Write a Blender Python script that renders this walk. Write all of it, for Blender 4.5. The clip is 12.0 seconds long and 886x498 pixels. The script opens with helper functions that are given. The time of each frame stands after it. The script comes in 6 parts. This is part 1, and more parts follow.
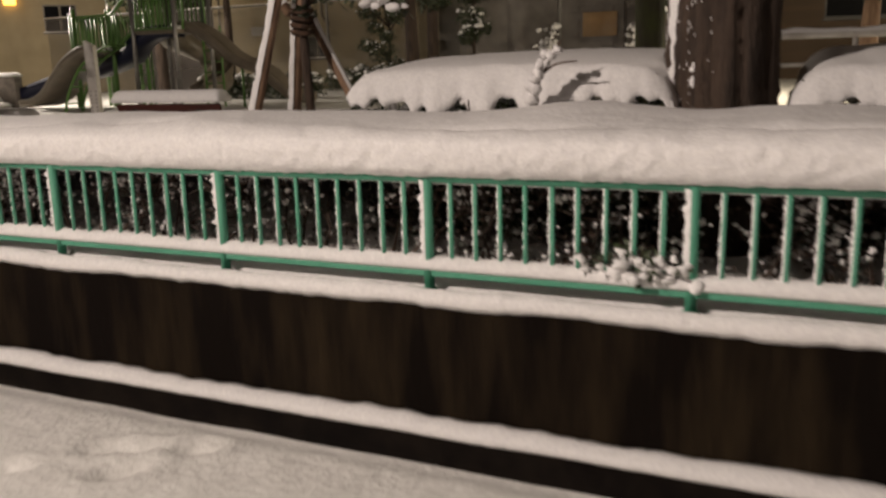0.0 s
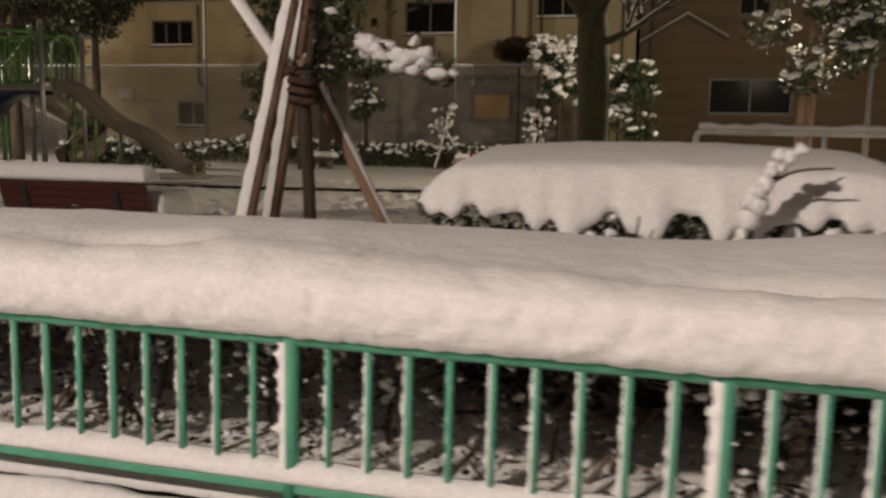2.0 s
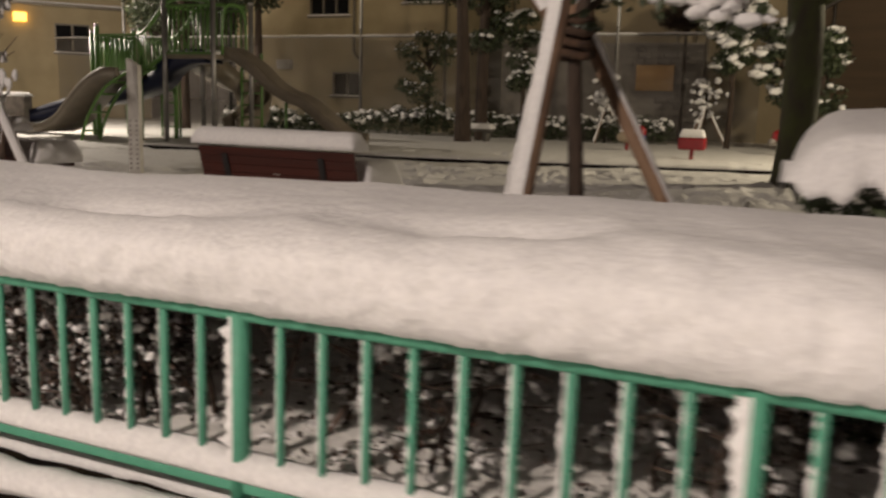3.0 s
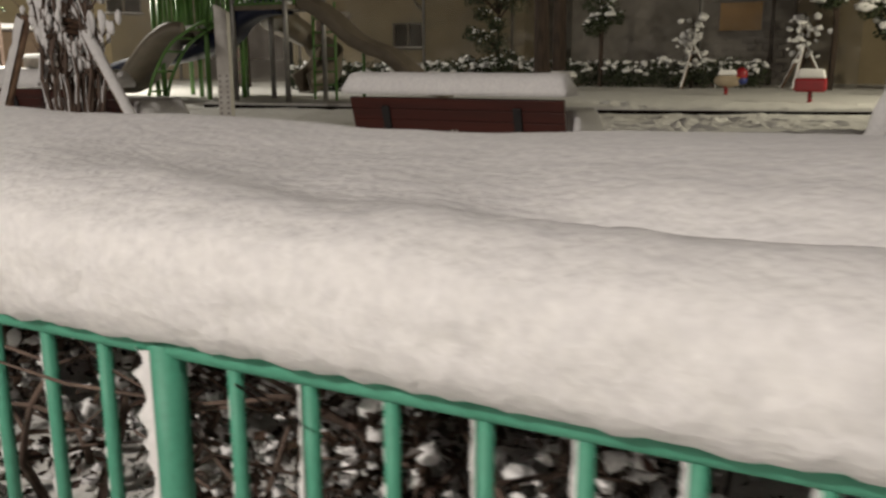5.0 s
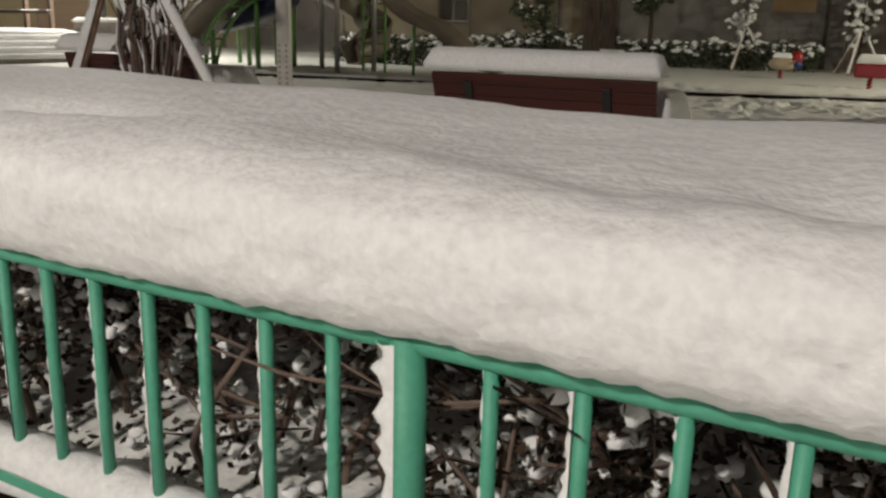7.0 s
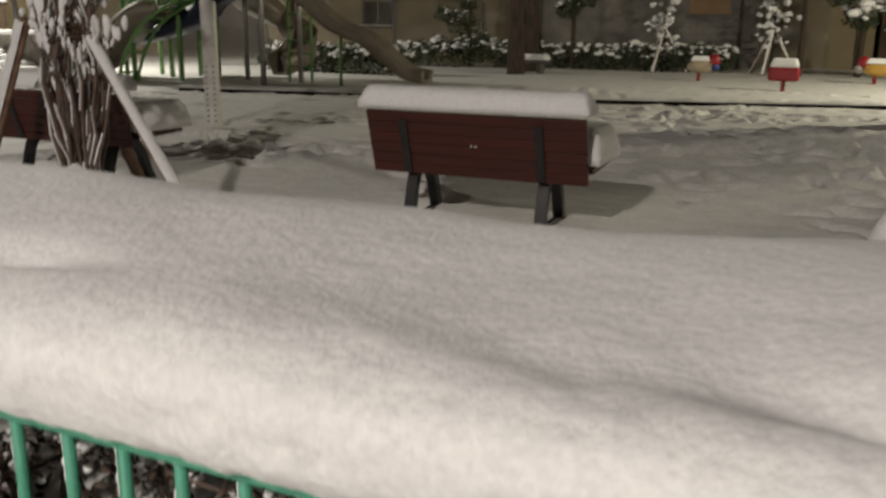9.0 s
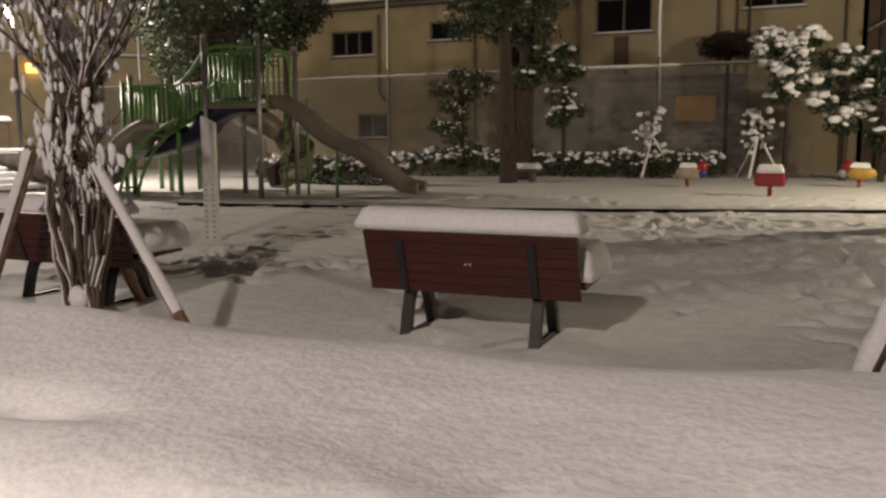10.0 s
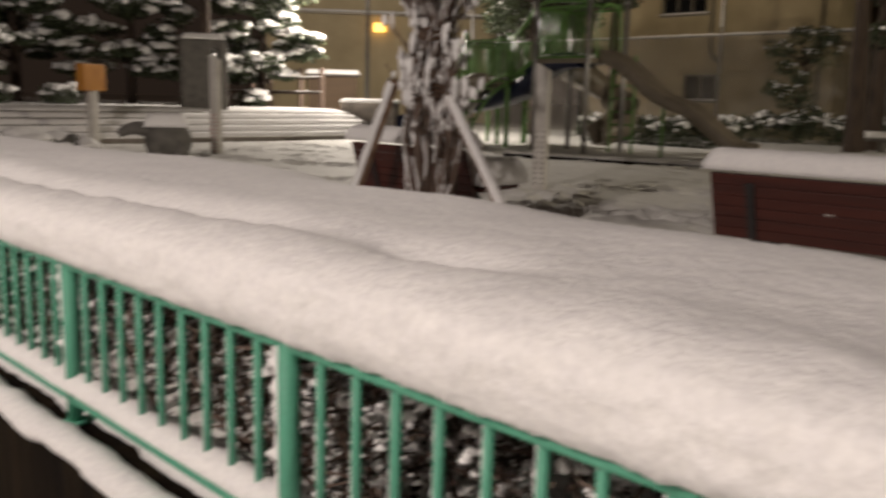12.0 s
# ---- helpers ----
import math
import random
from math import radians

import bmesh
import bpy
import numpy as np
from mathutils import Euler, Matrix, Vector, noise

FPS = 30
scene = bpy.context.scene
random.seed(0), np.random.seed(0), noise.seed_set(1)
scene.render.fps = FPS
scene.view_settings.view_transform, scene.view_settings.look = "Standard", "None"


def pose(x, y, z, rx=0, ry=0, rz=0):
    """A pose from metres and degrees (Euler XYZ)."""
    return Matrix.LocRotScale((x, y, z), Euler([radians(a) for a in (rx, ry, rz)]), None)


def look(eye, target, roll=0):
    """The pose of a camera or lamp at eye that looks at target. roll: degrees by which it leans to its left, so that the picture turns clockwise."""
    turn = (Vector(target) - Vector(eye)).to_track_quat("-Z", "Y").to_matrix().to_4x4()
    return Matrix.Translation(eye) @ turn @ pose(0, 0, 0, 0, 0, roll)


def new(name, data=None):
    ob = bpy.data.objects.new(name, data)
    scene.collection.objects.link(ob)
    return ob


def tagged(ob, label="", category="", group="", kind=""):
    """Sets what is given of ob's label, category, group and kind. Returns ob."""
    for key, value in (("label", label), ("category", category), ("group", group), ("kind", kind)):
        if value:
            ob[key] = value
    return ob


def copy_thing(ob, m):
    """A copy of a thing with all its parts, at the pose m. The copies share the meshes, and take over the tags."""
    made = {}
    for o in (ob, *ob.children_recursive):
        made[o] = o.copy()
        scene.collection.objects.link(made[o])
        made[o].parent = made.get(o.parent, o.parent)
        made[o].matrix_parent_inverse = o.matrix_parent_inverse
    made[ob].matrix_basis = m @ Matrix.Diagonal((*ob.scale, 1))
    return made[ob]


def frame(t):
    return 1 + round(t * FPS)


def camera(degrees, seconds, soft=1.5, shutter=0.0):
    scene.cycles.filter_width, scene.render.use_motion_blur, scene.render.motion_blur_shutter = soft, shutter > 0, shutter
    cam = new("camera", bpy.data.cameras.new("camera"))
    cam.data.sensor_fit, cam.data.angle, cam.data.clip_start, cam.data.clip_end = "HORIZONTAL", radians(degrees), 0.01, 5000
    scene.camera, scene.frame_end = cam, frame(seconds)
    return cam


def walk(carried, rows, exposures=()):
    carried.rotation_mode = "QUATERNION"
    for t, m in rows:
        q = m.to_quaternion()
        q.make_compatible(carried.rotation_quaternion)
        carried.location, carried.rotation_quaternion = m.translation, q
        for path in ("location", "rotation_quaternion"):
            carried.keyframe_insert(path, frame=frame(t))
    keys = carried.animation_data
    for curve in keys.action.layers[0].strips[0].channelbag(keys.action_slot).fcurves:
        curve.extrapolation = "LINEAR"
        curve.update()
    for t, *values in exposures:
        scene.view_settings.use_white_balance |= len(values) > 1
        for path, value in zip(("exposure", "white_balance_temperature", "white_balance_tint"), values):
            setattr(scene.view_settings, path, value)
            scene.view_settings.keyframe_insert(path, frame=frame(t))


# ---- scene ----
cam = camera(54.8, 12.0, 2.5, 0.6)
PATH = [
    (0, (0.471, -3.232, 1.635), (-0.353, -1.461, 1.205), -1.7),
    (0.5, (0.036, -2.861, 1.642), (-0.729, -1.051, 1.27), 0.8),
    (1, (-0.387, -2.564, 1.682), (-0.982, -0.676, 1.403), 1.7),
    (1.5, (-0.797, -2.249, 1.693), (-1.404, -0.35, 1.535), 1.6),
    (2, (-1.238, -2.033, 1.694), (-1.755, -0.119, 1.432), 1.2),
    (2.5, (-1.647, -1.762, 1.668), (-2.31, 0.104, 1.382), 0.2),
    (3, (-2.125, -1.524, 1.625), (-2.928, 0.278, 1.295), 1.7),
    (5, (-3.622, -0.759, 1.502), (-4.505, 0.982, 1.067), -0.2),
    (5.5, (-3.803, -0.72, 1.491), (-4.741, 0.978, 1.003), 1.4),
    (6, (-3.896, -0.782, 1.494), (-4.858, 0.888, 0.959), 3.1),
    (6.5, (-3.893, -0.814, 1.501), (-4.854, 0.866, 0.996), 1.9),
    (8.5, (-3.959, -0.825, 1.56), (-4.811, 0.914, 1.06), 1.3),
    (9, (-3.941, -0.855, 1.736), (-4.736, 0.913, 1.242), 0.6),
    (9.5, (-3.902, -0.932, 1.812), (-4.69, 0.873, 1.465), -0.8),
    (10, (-3.912, -0.915, 1.825), (-4.718, 0.898, 1.571), -0.3),
    (10.5, (-3.944, -0.942, 1.808), (-4.851, 0.817, 1.522), 0.6),
    (11, (-3.99, -0.956, 1.773), (-5.073, 0.694, 1.448), 1.4),
    (11.5, (-4.027, -0.952, 1.715), (-5.221, 0.618, 1.387), 1.8),
    (12, (-4.096, -0.987, 1.647), (-5.475, 0.42, 1.306), 1.4),
]
walk(cam, [(t, look(eye, target, roll)) for t, eye, target, roll in PATH],
     [(0.0, 0.27, 6990, 11), (3.2, 0.27, 7030, 11), (5.0, 0.25, 6470, 4), (6.7, 0.25, 6340, 1), (8.4, 0.27, 6340, 1), (9.0, 0.33, 6400, 3), (9.5, 0.29, 6480, 7), (10.0, 0.38, 6790, 12), (11.0, 0.33, 6740, 12), (12.0, 0.32, 6720, 10)])

# ---------------------------------------------------------------- world and lamps
world = bpy.data.worlds.new("night_sky")
scene.world = world
world.use_nodes = True
wn = world.node_tree.nodes
wn["Background"].inputs["Color"].default_value = (0.30, 0.20, 0.15, 1)
wn["Background"].inputs["Strength"].default_value = 0.047


def lamp_light(name, place, watts, colour, radius):
    data = bpy.data.lights.new(name, "POINT")
    data.energy, data.color, data.shadow_soft_size = watts, colour, radius
    ob = new(name, data)
    ob.location = place
    return ob


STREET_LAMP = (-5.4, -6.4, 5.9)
PARK_LAMP = (-24.4, 16.0, 5.26)
FAR_LAMP = (2.5, 17.2, 5.0)
HOUSE_LAMP = (-21.5, 23.0, 7.4)
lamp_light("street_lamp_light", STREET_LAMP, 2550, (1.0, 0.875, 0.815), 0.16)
lamp_light("park_lamp_light", PARK_LAMP, 2300, (1.0, 0.90, 0.80), 0.22)
lamp_light("far_lamp_light", FAR_LAMP, 2250, (1.0, 0.88, 0.68), 0.20)
lamp_light("house_lamp_light", HOUSE_LAMP, 165, (1.0, 0.80, 0.52), 0.16)


# ---------------------------------------------------------------- materials
def material(name, colour, second=None, rough=0.6, metal=0.0, scale=6.0, fine=60.0, bump=0.3, depth=0.01,
             stretch=(1, 1, 1), sharp=(0.35, 0.65), vary=0.0, spec=0.5, detail=5):
    """A surface with colour mottled at two scales, and fine relief."""
    m = bpy.data.materials.new(name)
    m.use_nodes = True
    nt = m.node_tree
    n, link = nt.nodes, nt.links.new
    b = n["Principled BSDF"]
    b.inputs["Roughness"].default_value, b.inputs["Metallic"].default_value = rough, metal
    b.inputs["Specular IOR Level"].default_value = spec
    second = second or tuple(c * 0.8 for c in colour)
    co = n.new("ShaderNodeTexCoord")
    mp = n.new("ShaderNodeMapping")
    mp.inputs["Scale"].default_value = stretch
    link(co.outputs["Object"], mp.inputs["Vector"])
    big, small = n.new("ShaderNodeTexNoise"), n.new("ShaderNodeTexNoise")
    for tex, s in ((big, scale), (small, fine)):
        tex.inputs["Scale"].default_value, tex.inputs["Detail"].default_value = s, detail
        link(mp.outputs["Vector"], tex.inputs["Vector"])
    ramp = n.new("ShaderNodeMapRange")
    ramp.inputs["From Min"].default_value, ramp.inputs["From Max"].default_value = sharp
    link(big.outputs["Fac"], ramp.inputs["Value"])
    mix = n.new("ShaderNodeMix")
    mix.data_type = "RGBA"
    mix.inputs["A"].default_value, mix.inputs["B"].default_value = (*colour, 1), (*second, 1)
    link(ramp.outputs["Result"], mix.inputs["Factor"])
    grain = n.new("ShaderNodeHueSaturation")
    gmap = n.new("ShaderNodeMapRange")
    gmap.inputs["To Min"].default_value, gmap.inputs["To Max"].default_value = 0.85, 1.15
    link(small.outputs["Fac"], gmap.inputs["Value"])
    value = gmap.outputs["Result"]
    if vary:
        info, vm, mul = n.new("ShaderNodeNewGeometry"), n.new("ShaderNodeMapRange"), n.new("ShaderNodeMath")
        vm.inputs["To Min"].default_value, vm.inputs["To Max"].default_value = 1 - vary, 1 + vary
        link(info.outputs["Random Per Island"], vm.inputs["Value"])
        mul.operation = "MULTIPLY"
        link(value, mul.inputs[0])
        link(vm.outputs["Result"], mul.inputs[1])
        value = mul.outputs["Value"]
    link(value, grain.inputs["Value"])
    link(mix.outputs["Result"], grain.inputs["Color"])
    link(grain.outputs["Color"], b.inputs["Base Color"])
    add = n.new("ShaderNodeMath")
    add.operation = "MULTIPLY_ADD"
    add.inputs[1].default_value = 0.5
    link(small.outputs["Fac"], add.inputs[0])
    link(big.outputs["Fac"], add.inputs[2])
    bp = n.new("ShaderNodeBump")
    bp.inputs["Strength"].default_value, bp.inputs["Distance"].default_value = bump, depth
    link(add.outputs["Value"], bp.inputs["Height"])
    link(bp.outputs["Normal"], b.inputs["Normal"])
    return m


SNOW = material("snow", (0.84, 0.83, 0.82), (0.80, 0.79, 0.79), 0.8, scale=32, fine=70, bump=0.36, depth=0.014, spec=0.2, detail=2)
SNOW_TROD = material("trodden_snow", (0.80, 0.79, 0.76), (0.72, 0.71, 0.68), 0.7, scale=6, fine=28, bump=0.6, depth=0.03, spec=0.3, detail=3)
GREEN = material("green_paint", (0.075, 0.315, 0.205), (0.095, 0.36, 0.24), 0.55, scale=9, fine=90, bump=0.12, depth=0.003)
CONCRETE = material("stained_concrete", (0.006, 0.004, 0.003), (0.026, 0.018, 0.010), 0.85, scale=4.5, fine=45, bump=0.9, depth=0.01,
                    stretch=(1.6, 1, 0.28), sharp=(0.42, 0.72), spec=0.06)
CONCRETE_PALE = material("pale_concrete", (0.26, 0.23, 0.20), (0.15, 0.13, 0.11), 0.85, scale=5, fine=60, bump=0.4, depth=0.008)
KERB_DARK = material("near_black_kerb", (0.007, 0.0055, 0.005), (0.013, 0.010, 0.008), 0.9, scale=8, fine=60, bump=0.5, depth=0.01, spec=0.05)
BENCH_WOOD = material("red_brown_boards", (0.066, 0.0125, 0.007), (0.045, 0.009, 0.0055), 0.55, scale=4, fine=70, bump=0.2, depth=0.004, stretch=(0.4, 4, 6))
IRON = material("black_iron", (0.012, 0.011, 0.012), (0.02, 0.018, 0.018), 0.5, scale=20, fine=120, bump=0.3, depth=0.003)
BARK = material("dark_bark", (0.075, 0.050, 0.036), (0.032, 0.022, 0.016), 0.9, scale=9, fine=40, bump=1.0, depth=0.03, stretch=(2.2, 2.2, 0.25))
BARK_MOSS = material("mossy_bark", (0.034, 0.028, 0.019), (0.046, 0.052, 0.016), 0.9, scale=5, fine=30, bump=1.0, depth=0.03, stretch=(1, 1, 0.4))
TWIG = material("grey_twig", (0.16, 0.11, 0.085), (0.10, 0.07, 0.055), 0.8, scale=14, fine=70, bump=0.5, depth=0.005)
STAKE = material("cedar_stake", (0.30, 0.19, 0.12), (0.17, 0.10, 0.065), 0.8, scale=7, fine=50, bump=0.5, depth=0.006, stretch=(2, 2, 0.4))
ROPE = material("brown_palm_rope", (0.09, 0.05, 0.03), (0.05, 0.03, 0.02), 0.95, scale=30, fine=120, bump=1.0, depth=0.01)
LEAF_DARK = material("dark_leaf", (0.028, 0.040, 0.020), (0.045, 0.060, 0.022), 0.5, scale=3, fine=30, vary=0.45, bump=0.1)
LEAF_BROWN = material("bronze_leaf", (0.052, 0.026, 0.018), (0.034, 0.026, 0.015), 0.55, scale=6, fine=50, vary=0.45, bump=0.1)
SOIL = material("dark_soil", (0.035, 0.026, 0.02), (0.06, 0.045, 0.035), 0.95, scale=10, fine=60, bump=1.0, depth=0.02)
PLAY_GREEN = material("playground_green", (0.085, 0.20, 0.045), (0.11, 0.23, 0.055), 0.4, scale=5, fine=60, bump=0.1, depth=0.003)
SLIDE_TAN = material("grey_tan_plastic", (0.22, 0.185, 0.14), (0.17, 0.145, 0.11), 0.42, scale=3, fine=50, bump=0.1, depth=0.003)
BLUE = material("navy_plastic", (0.006, 0.010, 0.034), (0.008, 0.013, 0.042), 0.5, scale=3, fine=50, bump=0.1, depth=0.003)
STEEL = material("galvanised_steel", (0.34, 0.33, 0.31), (0.26, 0.25, 0.24), 0.4, metal=0.6, scale=9, fine=80, bump=0.1, depth=0.003)
WHITE_PAINT = material("weathered_white_paint", (0.66, 0.64, 0.60), (0.52, 0.49, 0.45), 0.55, scale=6, fine=70, bump=0.2, depth=0.004)
GREY_TEXT = material("faded_lettering", (0.26, 0.24, 0.22), (0.34, 0.31, 0.28), 0.6)
RED_TEXT = material("faded_red_lettering", (0.42, 0.10, 0.08), (0.36, 0.12, 0.10), 0.6)
STUCCO_TAN = material("tan_stucco", (0.42, 0.345, 0.215), (0.36, 0.295, 0.18), 0.85, scale=1.2, fine=35, bump=0.3, depth=0.01)
STUCCO_OCHRE = material("ochre_stucco", (0.32, 0.26, 0.165), (0.28, 0.225, 0.14), 0.85, scale=1.2, fine=35, bump=0.3, depth=0.01)
SIDING_BROWN = material("brown_siding", (0.088, 0.056, 0.032), (0.070, 0.045, 0.026), 0.8, scale=1.5, fine=40, bump=0.3, depth=0.01, stretch=(0.2, 1, 3))
ROOF = material("dark_roof_tile", (0.06, 0.05, 0.045), (0.09, 0.075, 0.065), 0.8, scale=5, fine=40, bump=0.5, depth=0.02)
FRAME_DARK = material("dark_bronze_frame", (0.035, 0.028, 0.022), (0.028, 0.022, 0.018), 0.5)
FRAME_GREY = material("aluminium_frame", (0.19, 0.165, 0.13), (0.15, 0.13, 0.10), 0.45, metal=0.4)
BLOCK = material("grey_block_wall", (0.30, 0.27, 0.24), (0.22, 0.20, 0.18), 0.9, scale=2.5, fine=30, bump=0.5, depth=0.015)
BOARD = material("amber_board", (0.58, 0.34, 0.12), (0.50, 0.28, 0.10), 0.6, scale=3, fine=30)
RED = material("red_plastic", (0.30, 0.012, 0.018), (0.24, 0.012, 0.016), 0.4, scale=6, fine=50, bump=0.1)
YELLOW = material("yellow_plastic", (0.50, 0.30, 0.05), (0.42, 0.25, 0.05), 0.4, scale=6, fine=50, bump=0.1)
ORANGE = material("orange_paint", (0.55, 0.24, 0.04), (0.48, 0.20, 0.035), 0.5, scale=6, fine=50, bump=0.1)
BLUE_TOY = material("blue_plastic", (0.02, 0.035, 0.16), (0.025, 0.04, 0.19), 0.4, scale=6, fine=50, bump=0.1)
PALE_TOY = material("pale_plastic", (0.42, 0.34, 0.24), (0.36, 0.29, 0.2), 0.45, scale=6, fine=50, bump=0.1)
STONE = material("grey_granite", (0.15, 0.14, 0.125), (0.10, 0.095, 0.085), 0.8, scale=6, fine=90, bump=0.4, depth=0.006)


def glass_pane(name):
    m = bpy.data.materials.new(name)
    m.use_nodes = True
    b = m.node_tree.nodes["Principled BSDF"]
    b.inputs["Base Color"].default_value = (0.012, 0.012, 0.013, 1)
    b.inputs["Roughness"].default_value = 0.18
    b.inputs["Specular IOR Level"].default_value = 0.01
    return m


GLASS = glass_pane("dark_window_glass")


def glow(name, colour, strength):
    m = bpy.data.materials.new(name)
    m.use_nodes = True
    b = m.node_tree.nodes["Principled BSDF"]
    b.inputs["Emission Color"].default_value = (*colour, 1)
    b.inputs["Emission Strength"].default_value = strength
    return m


LAMP_GLOW = glow("lamp_glow", (1.0, 0.86, 0.66), 14)
YELLOW_GLOW = glow("yellow_lamp_glow", (1.0, 0.50, 0.05), 2.2)


def net_material():
    """A fine wire net, far too fine to be told wire by wire, with snow caught in it."""
    m = material("wire_net", (0.20, 0.185, 0.165), (0.32, 0.30, 0.28), 0.8, scale=2.2, fine=26, bump=0.0)
    nt = m.node_tree
    n, link = nt.nodes, nt.links.new
    b, out = n["Principled BSDF"], n["Material Output"]
    co, tex, mr = n.new("ShaderNodeTexCoord"), n.new("ShaderNodeTexNoise"), n.new("ShaderNodeMapRange")
    tex.inputs["Scale"].default_value, tex.inputs["Detail"].default_value = 1.3, 6
    link(co.outputs["Object"], tex.inputs["Vector"])
    link(tex.outputs["Fac"], mr.inputs["Value"])
    mr.inputs["To Min"].default_value, mr.inputs["To Max"].default_value = 0.16, 0.50
    clear, mix = n.new("ShaderNodeBsdfTransparent"), n.new("ShaderNodeMixShader")
    link(mr.outputs["Result"], mix.inputs["Fac"])
    link(clear.outputs["BSDF"], mix.inputs[1])
    link(b.outputs["BSDF"], mix.inputs[2])
    link(mix.outputs["Shader"], out.inputs["Surface"])
    return m


NET = net_material()


# ---------------------------------------------------------------- mesh helpers
def mesh_object(name, verts, faces, mat, parent=None, label="", smooth=True):
    me = bpy.data.meshes.new(name)
    me.from_pydata([tuple(v) for v in verts], [], [tuple(f) for f in faces])
    if smooth:
        me.shade_smooth()
    me.materials.append(mat)
    ob = new(name, me)
    ob.parent = parent
    if label:
        tagged(ob, label)
    return ob


def part(name, bm, mat, parent=None, label="", smooth=False):
    me = bpy.data.meshes.new(name)
    bmesh.ops.recalc_face_normals(bm, faces=bm.faces)
    bm.to_mesh(me)
    bm.free()
    if smooth:
        me.shade_smooth()
    me.materials.append(mat)
    ob = new(name, me)
    ob.parent = parent
    if label:
        tagged(ob, label)
    return ob


def thing(name, label, category, place=(0, 0, 0), turn=0.0, group="", kind=""):
    ob = new(name)
    ob.empty_display_size = 0.1
    ob.matrix_basis = pose(*place, 0, 0, turn)
    return tagged(ob, label, category, group, kind)


def box(bm, lo, hi, bevel=0.0, m=None):
    lo, hi = Vector(lo), Vector(hi)
    made = bmesh.ops.create_cube(bm, size=1.0)["verts"]
    mat = Matrix.Translation((lo + hi) / 2) @ Matrix.Diagonal((*(hi - lo), 1))
    bmesh.ops.transform(bm, matrix=(m @ mat) if m else mat, verts=made)
    if bevel:
        edges = list({e for v in made for e in v.link_edges})
        bmesh.ops.bevel(bm, geom=edges, offset=bevel, segments=2, affect="EDGES", profile=0.5)


def tube(bm, pts, radii, n=8, cap=True):
    """A round bar along points, with a radius at each."""
    pts = [Vector(p) for p in pts]
    if not isinstance(radii, (list, tuple)):
        radii = [radii] * len(pts)
    rings, side = [], None
    for i, p in enumerate(pts):
        d = (pts[min(i + 1, len(pts) - 1)] - pts[max(i - 1, 0)]).normalized()
        if side is None:
            side = d.orthogonal().normalized()
        side = (side - d * side.dot(d)).normalized()
        up = d.cross(side)
        rings.append([bm.verts.new(p + (side * math.cos(a) + up * math.sin(a)) * radii[i])
                      for a in (2 * math.pi * k / n for k in range(n))])
    for a, b in zip(rings, rings[1:]):
        for k in range(n):
            bm.faces.new((a[k], a[(k + 1) % n], b[(k + 1) % n], b[k]))
    if cap:
        bm.faces.new(rings[0][::-1])
        bm.faces.new(rings[-1])


def trough(bm, pts, width, depth, lanes=1, thick=0.04):
    """A slide: a wavy trough along points, with raised rims, a thickness, and a rib between lanes."""
    pts = [Vector(p) for p in pts]
    section = [(-width / 2 - 0.05, depth), (-width / 2, depth)]
    w = width / lanes
    for k in range(lanes):
        x = -width / 2 + k * w
        section += [(x + 0.06, 0.03), (x + w / 2, 0.0), (x + w - 0.06, 0.03)]
        section += [(x + w, depth * 0.7 if k < lanes - 1 else depth)]
    section += [(width / 2 + 0.05, depth), (width / 2 + 0.05, -thick), (-width / 2 - 0.05, -thick)]
    rings = []
    for i, p in enumerate(pts):
        d = (pts[min(i + 1, len(pts) - 1)] - pts[max(i - 1, 0)]).normalized()
        side = d.cross(Vector((0, 0, 1))).normalized()
        up = side.cross(d)
        rings.append([bm.verts.new(p + side * a + up * b) for a, b in section])
    n = len(section)
    for a, b in zip(rings, rings[1:]):
        for k in range(n):
            bm.faces.new((a[k], a[(k + 1) % n], b[(k + 1) % n], b[k]))
    bm.faces.new(rings[0][::-1])
    bm.faces.new(rings[-1])


def smooth_path(pts, n):
    """n points along a soft curve through pts."""
    pts = [Vector(p) for p in pts]
    out = []
    for k in range(n):
        u = k / (n - 1) * (len(pts) - 1)
        i = min(int(u), len(pts) - 2)
        f = u - i
        a, b, c, d = pts[max(i - 1, 0)], pts[i], pts[i + 1], pts[min(i + 2, len(pts) - 1)]
        out.append(0.5 * ((2 * b) + (c - a) * f + (2 * a - 5 * b + 4 * c - d) * f * f + (3 * b - a - 3 * c + d) * f ** 3))
    return out


def ico(level):
    bm = bmesh.new()
    bmesh.ops.create_icosphere(bm, subdivisions=level, radius=1)
    v = np.array([tuple(q.co) for q in bm.verts])
    f = np.array([[q.index for q in face.verts] for face in bm.faces])
    bm.free()
    return v, f


ICO = {1: ico(1), 2: ico(2), 3: ico(3)}


def lumps(rng, places, sizes, level=2, rough=0.25, flat=0.75, stretch=None):
    """Verts and faces of many uneven lumps of snow."""
    base, tri = ICO[level]
    vs, fs = [], []
    for i, (p, s) in enumerate(zip(places, sizes)):
        f = 1 + rough * np.sin(base @ rng.normal(0, 2.2, (3, 3)) + rng.uniform(0, 6, 3)).mean(1, keepdims=True) * 1.6
        a = rng.uniform(0, 6.28)
        q = base * f * s * np.array((1, rng.uniform(0.7, 1.1), flat))
        if stretch is not None:
            q = q * np.array(stretch[i])
        else:
            q = q @ np.array(((math.cos(a), -math.sin(a), 0), (math.sin(a), math.cos(a), 0), (0, 0, 1)))
        vs.append(q + np.array(p))
        fs.append(tri + i * len(base))
    return np.concatenate(vs), np.concatenate(fs)


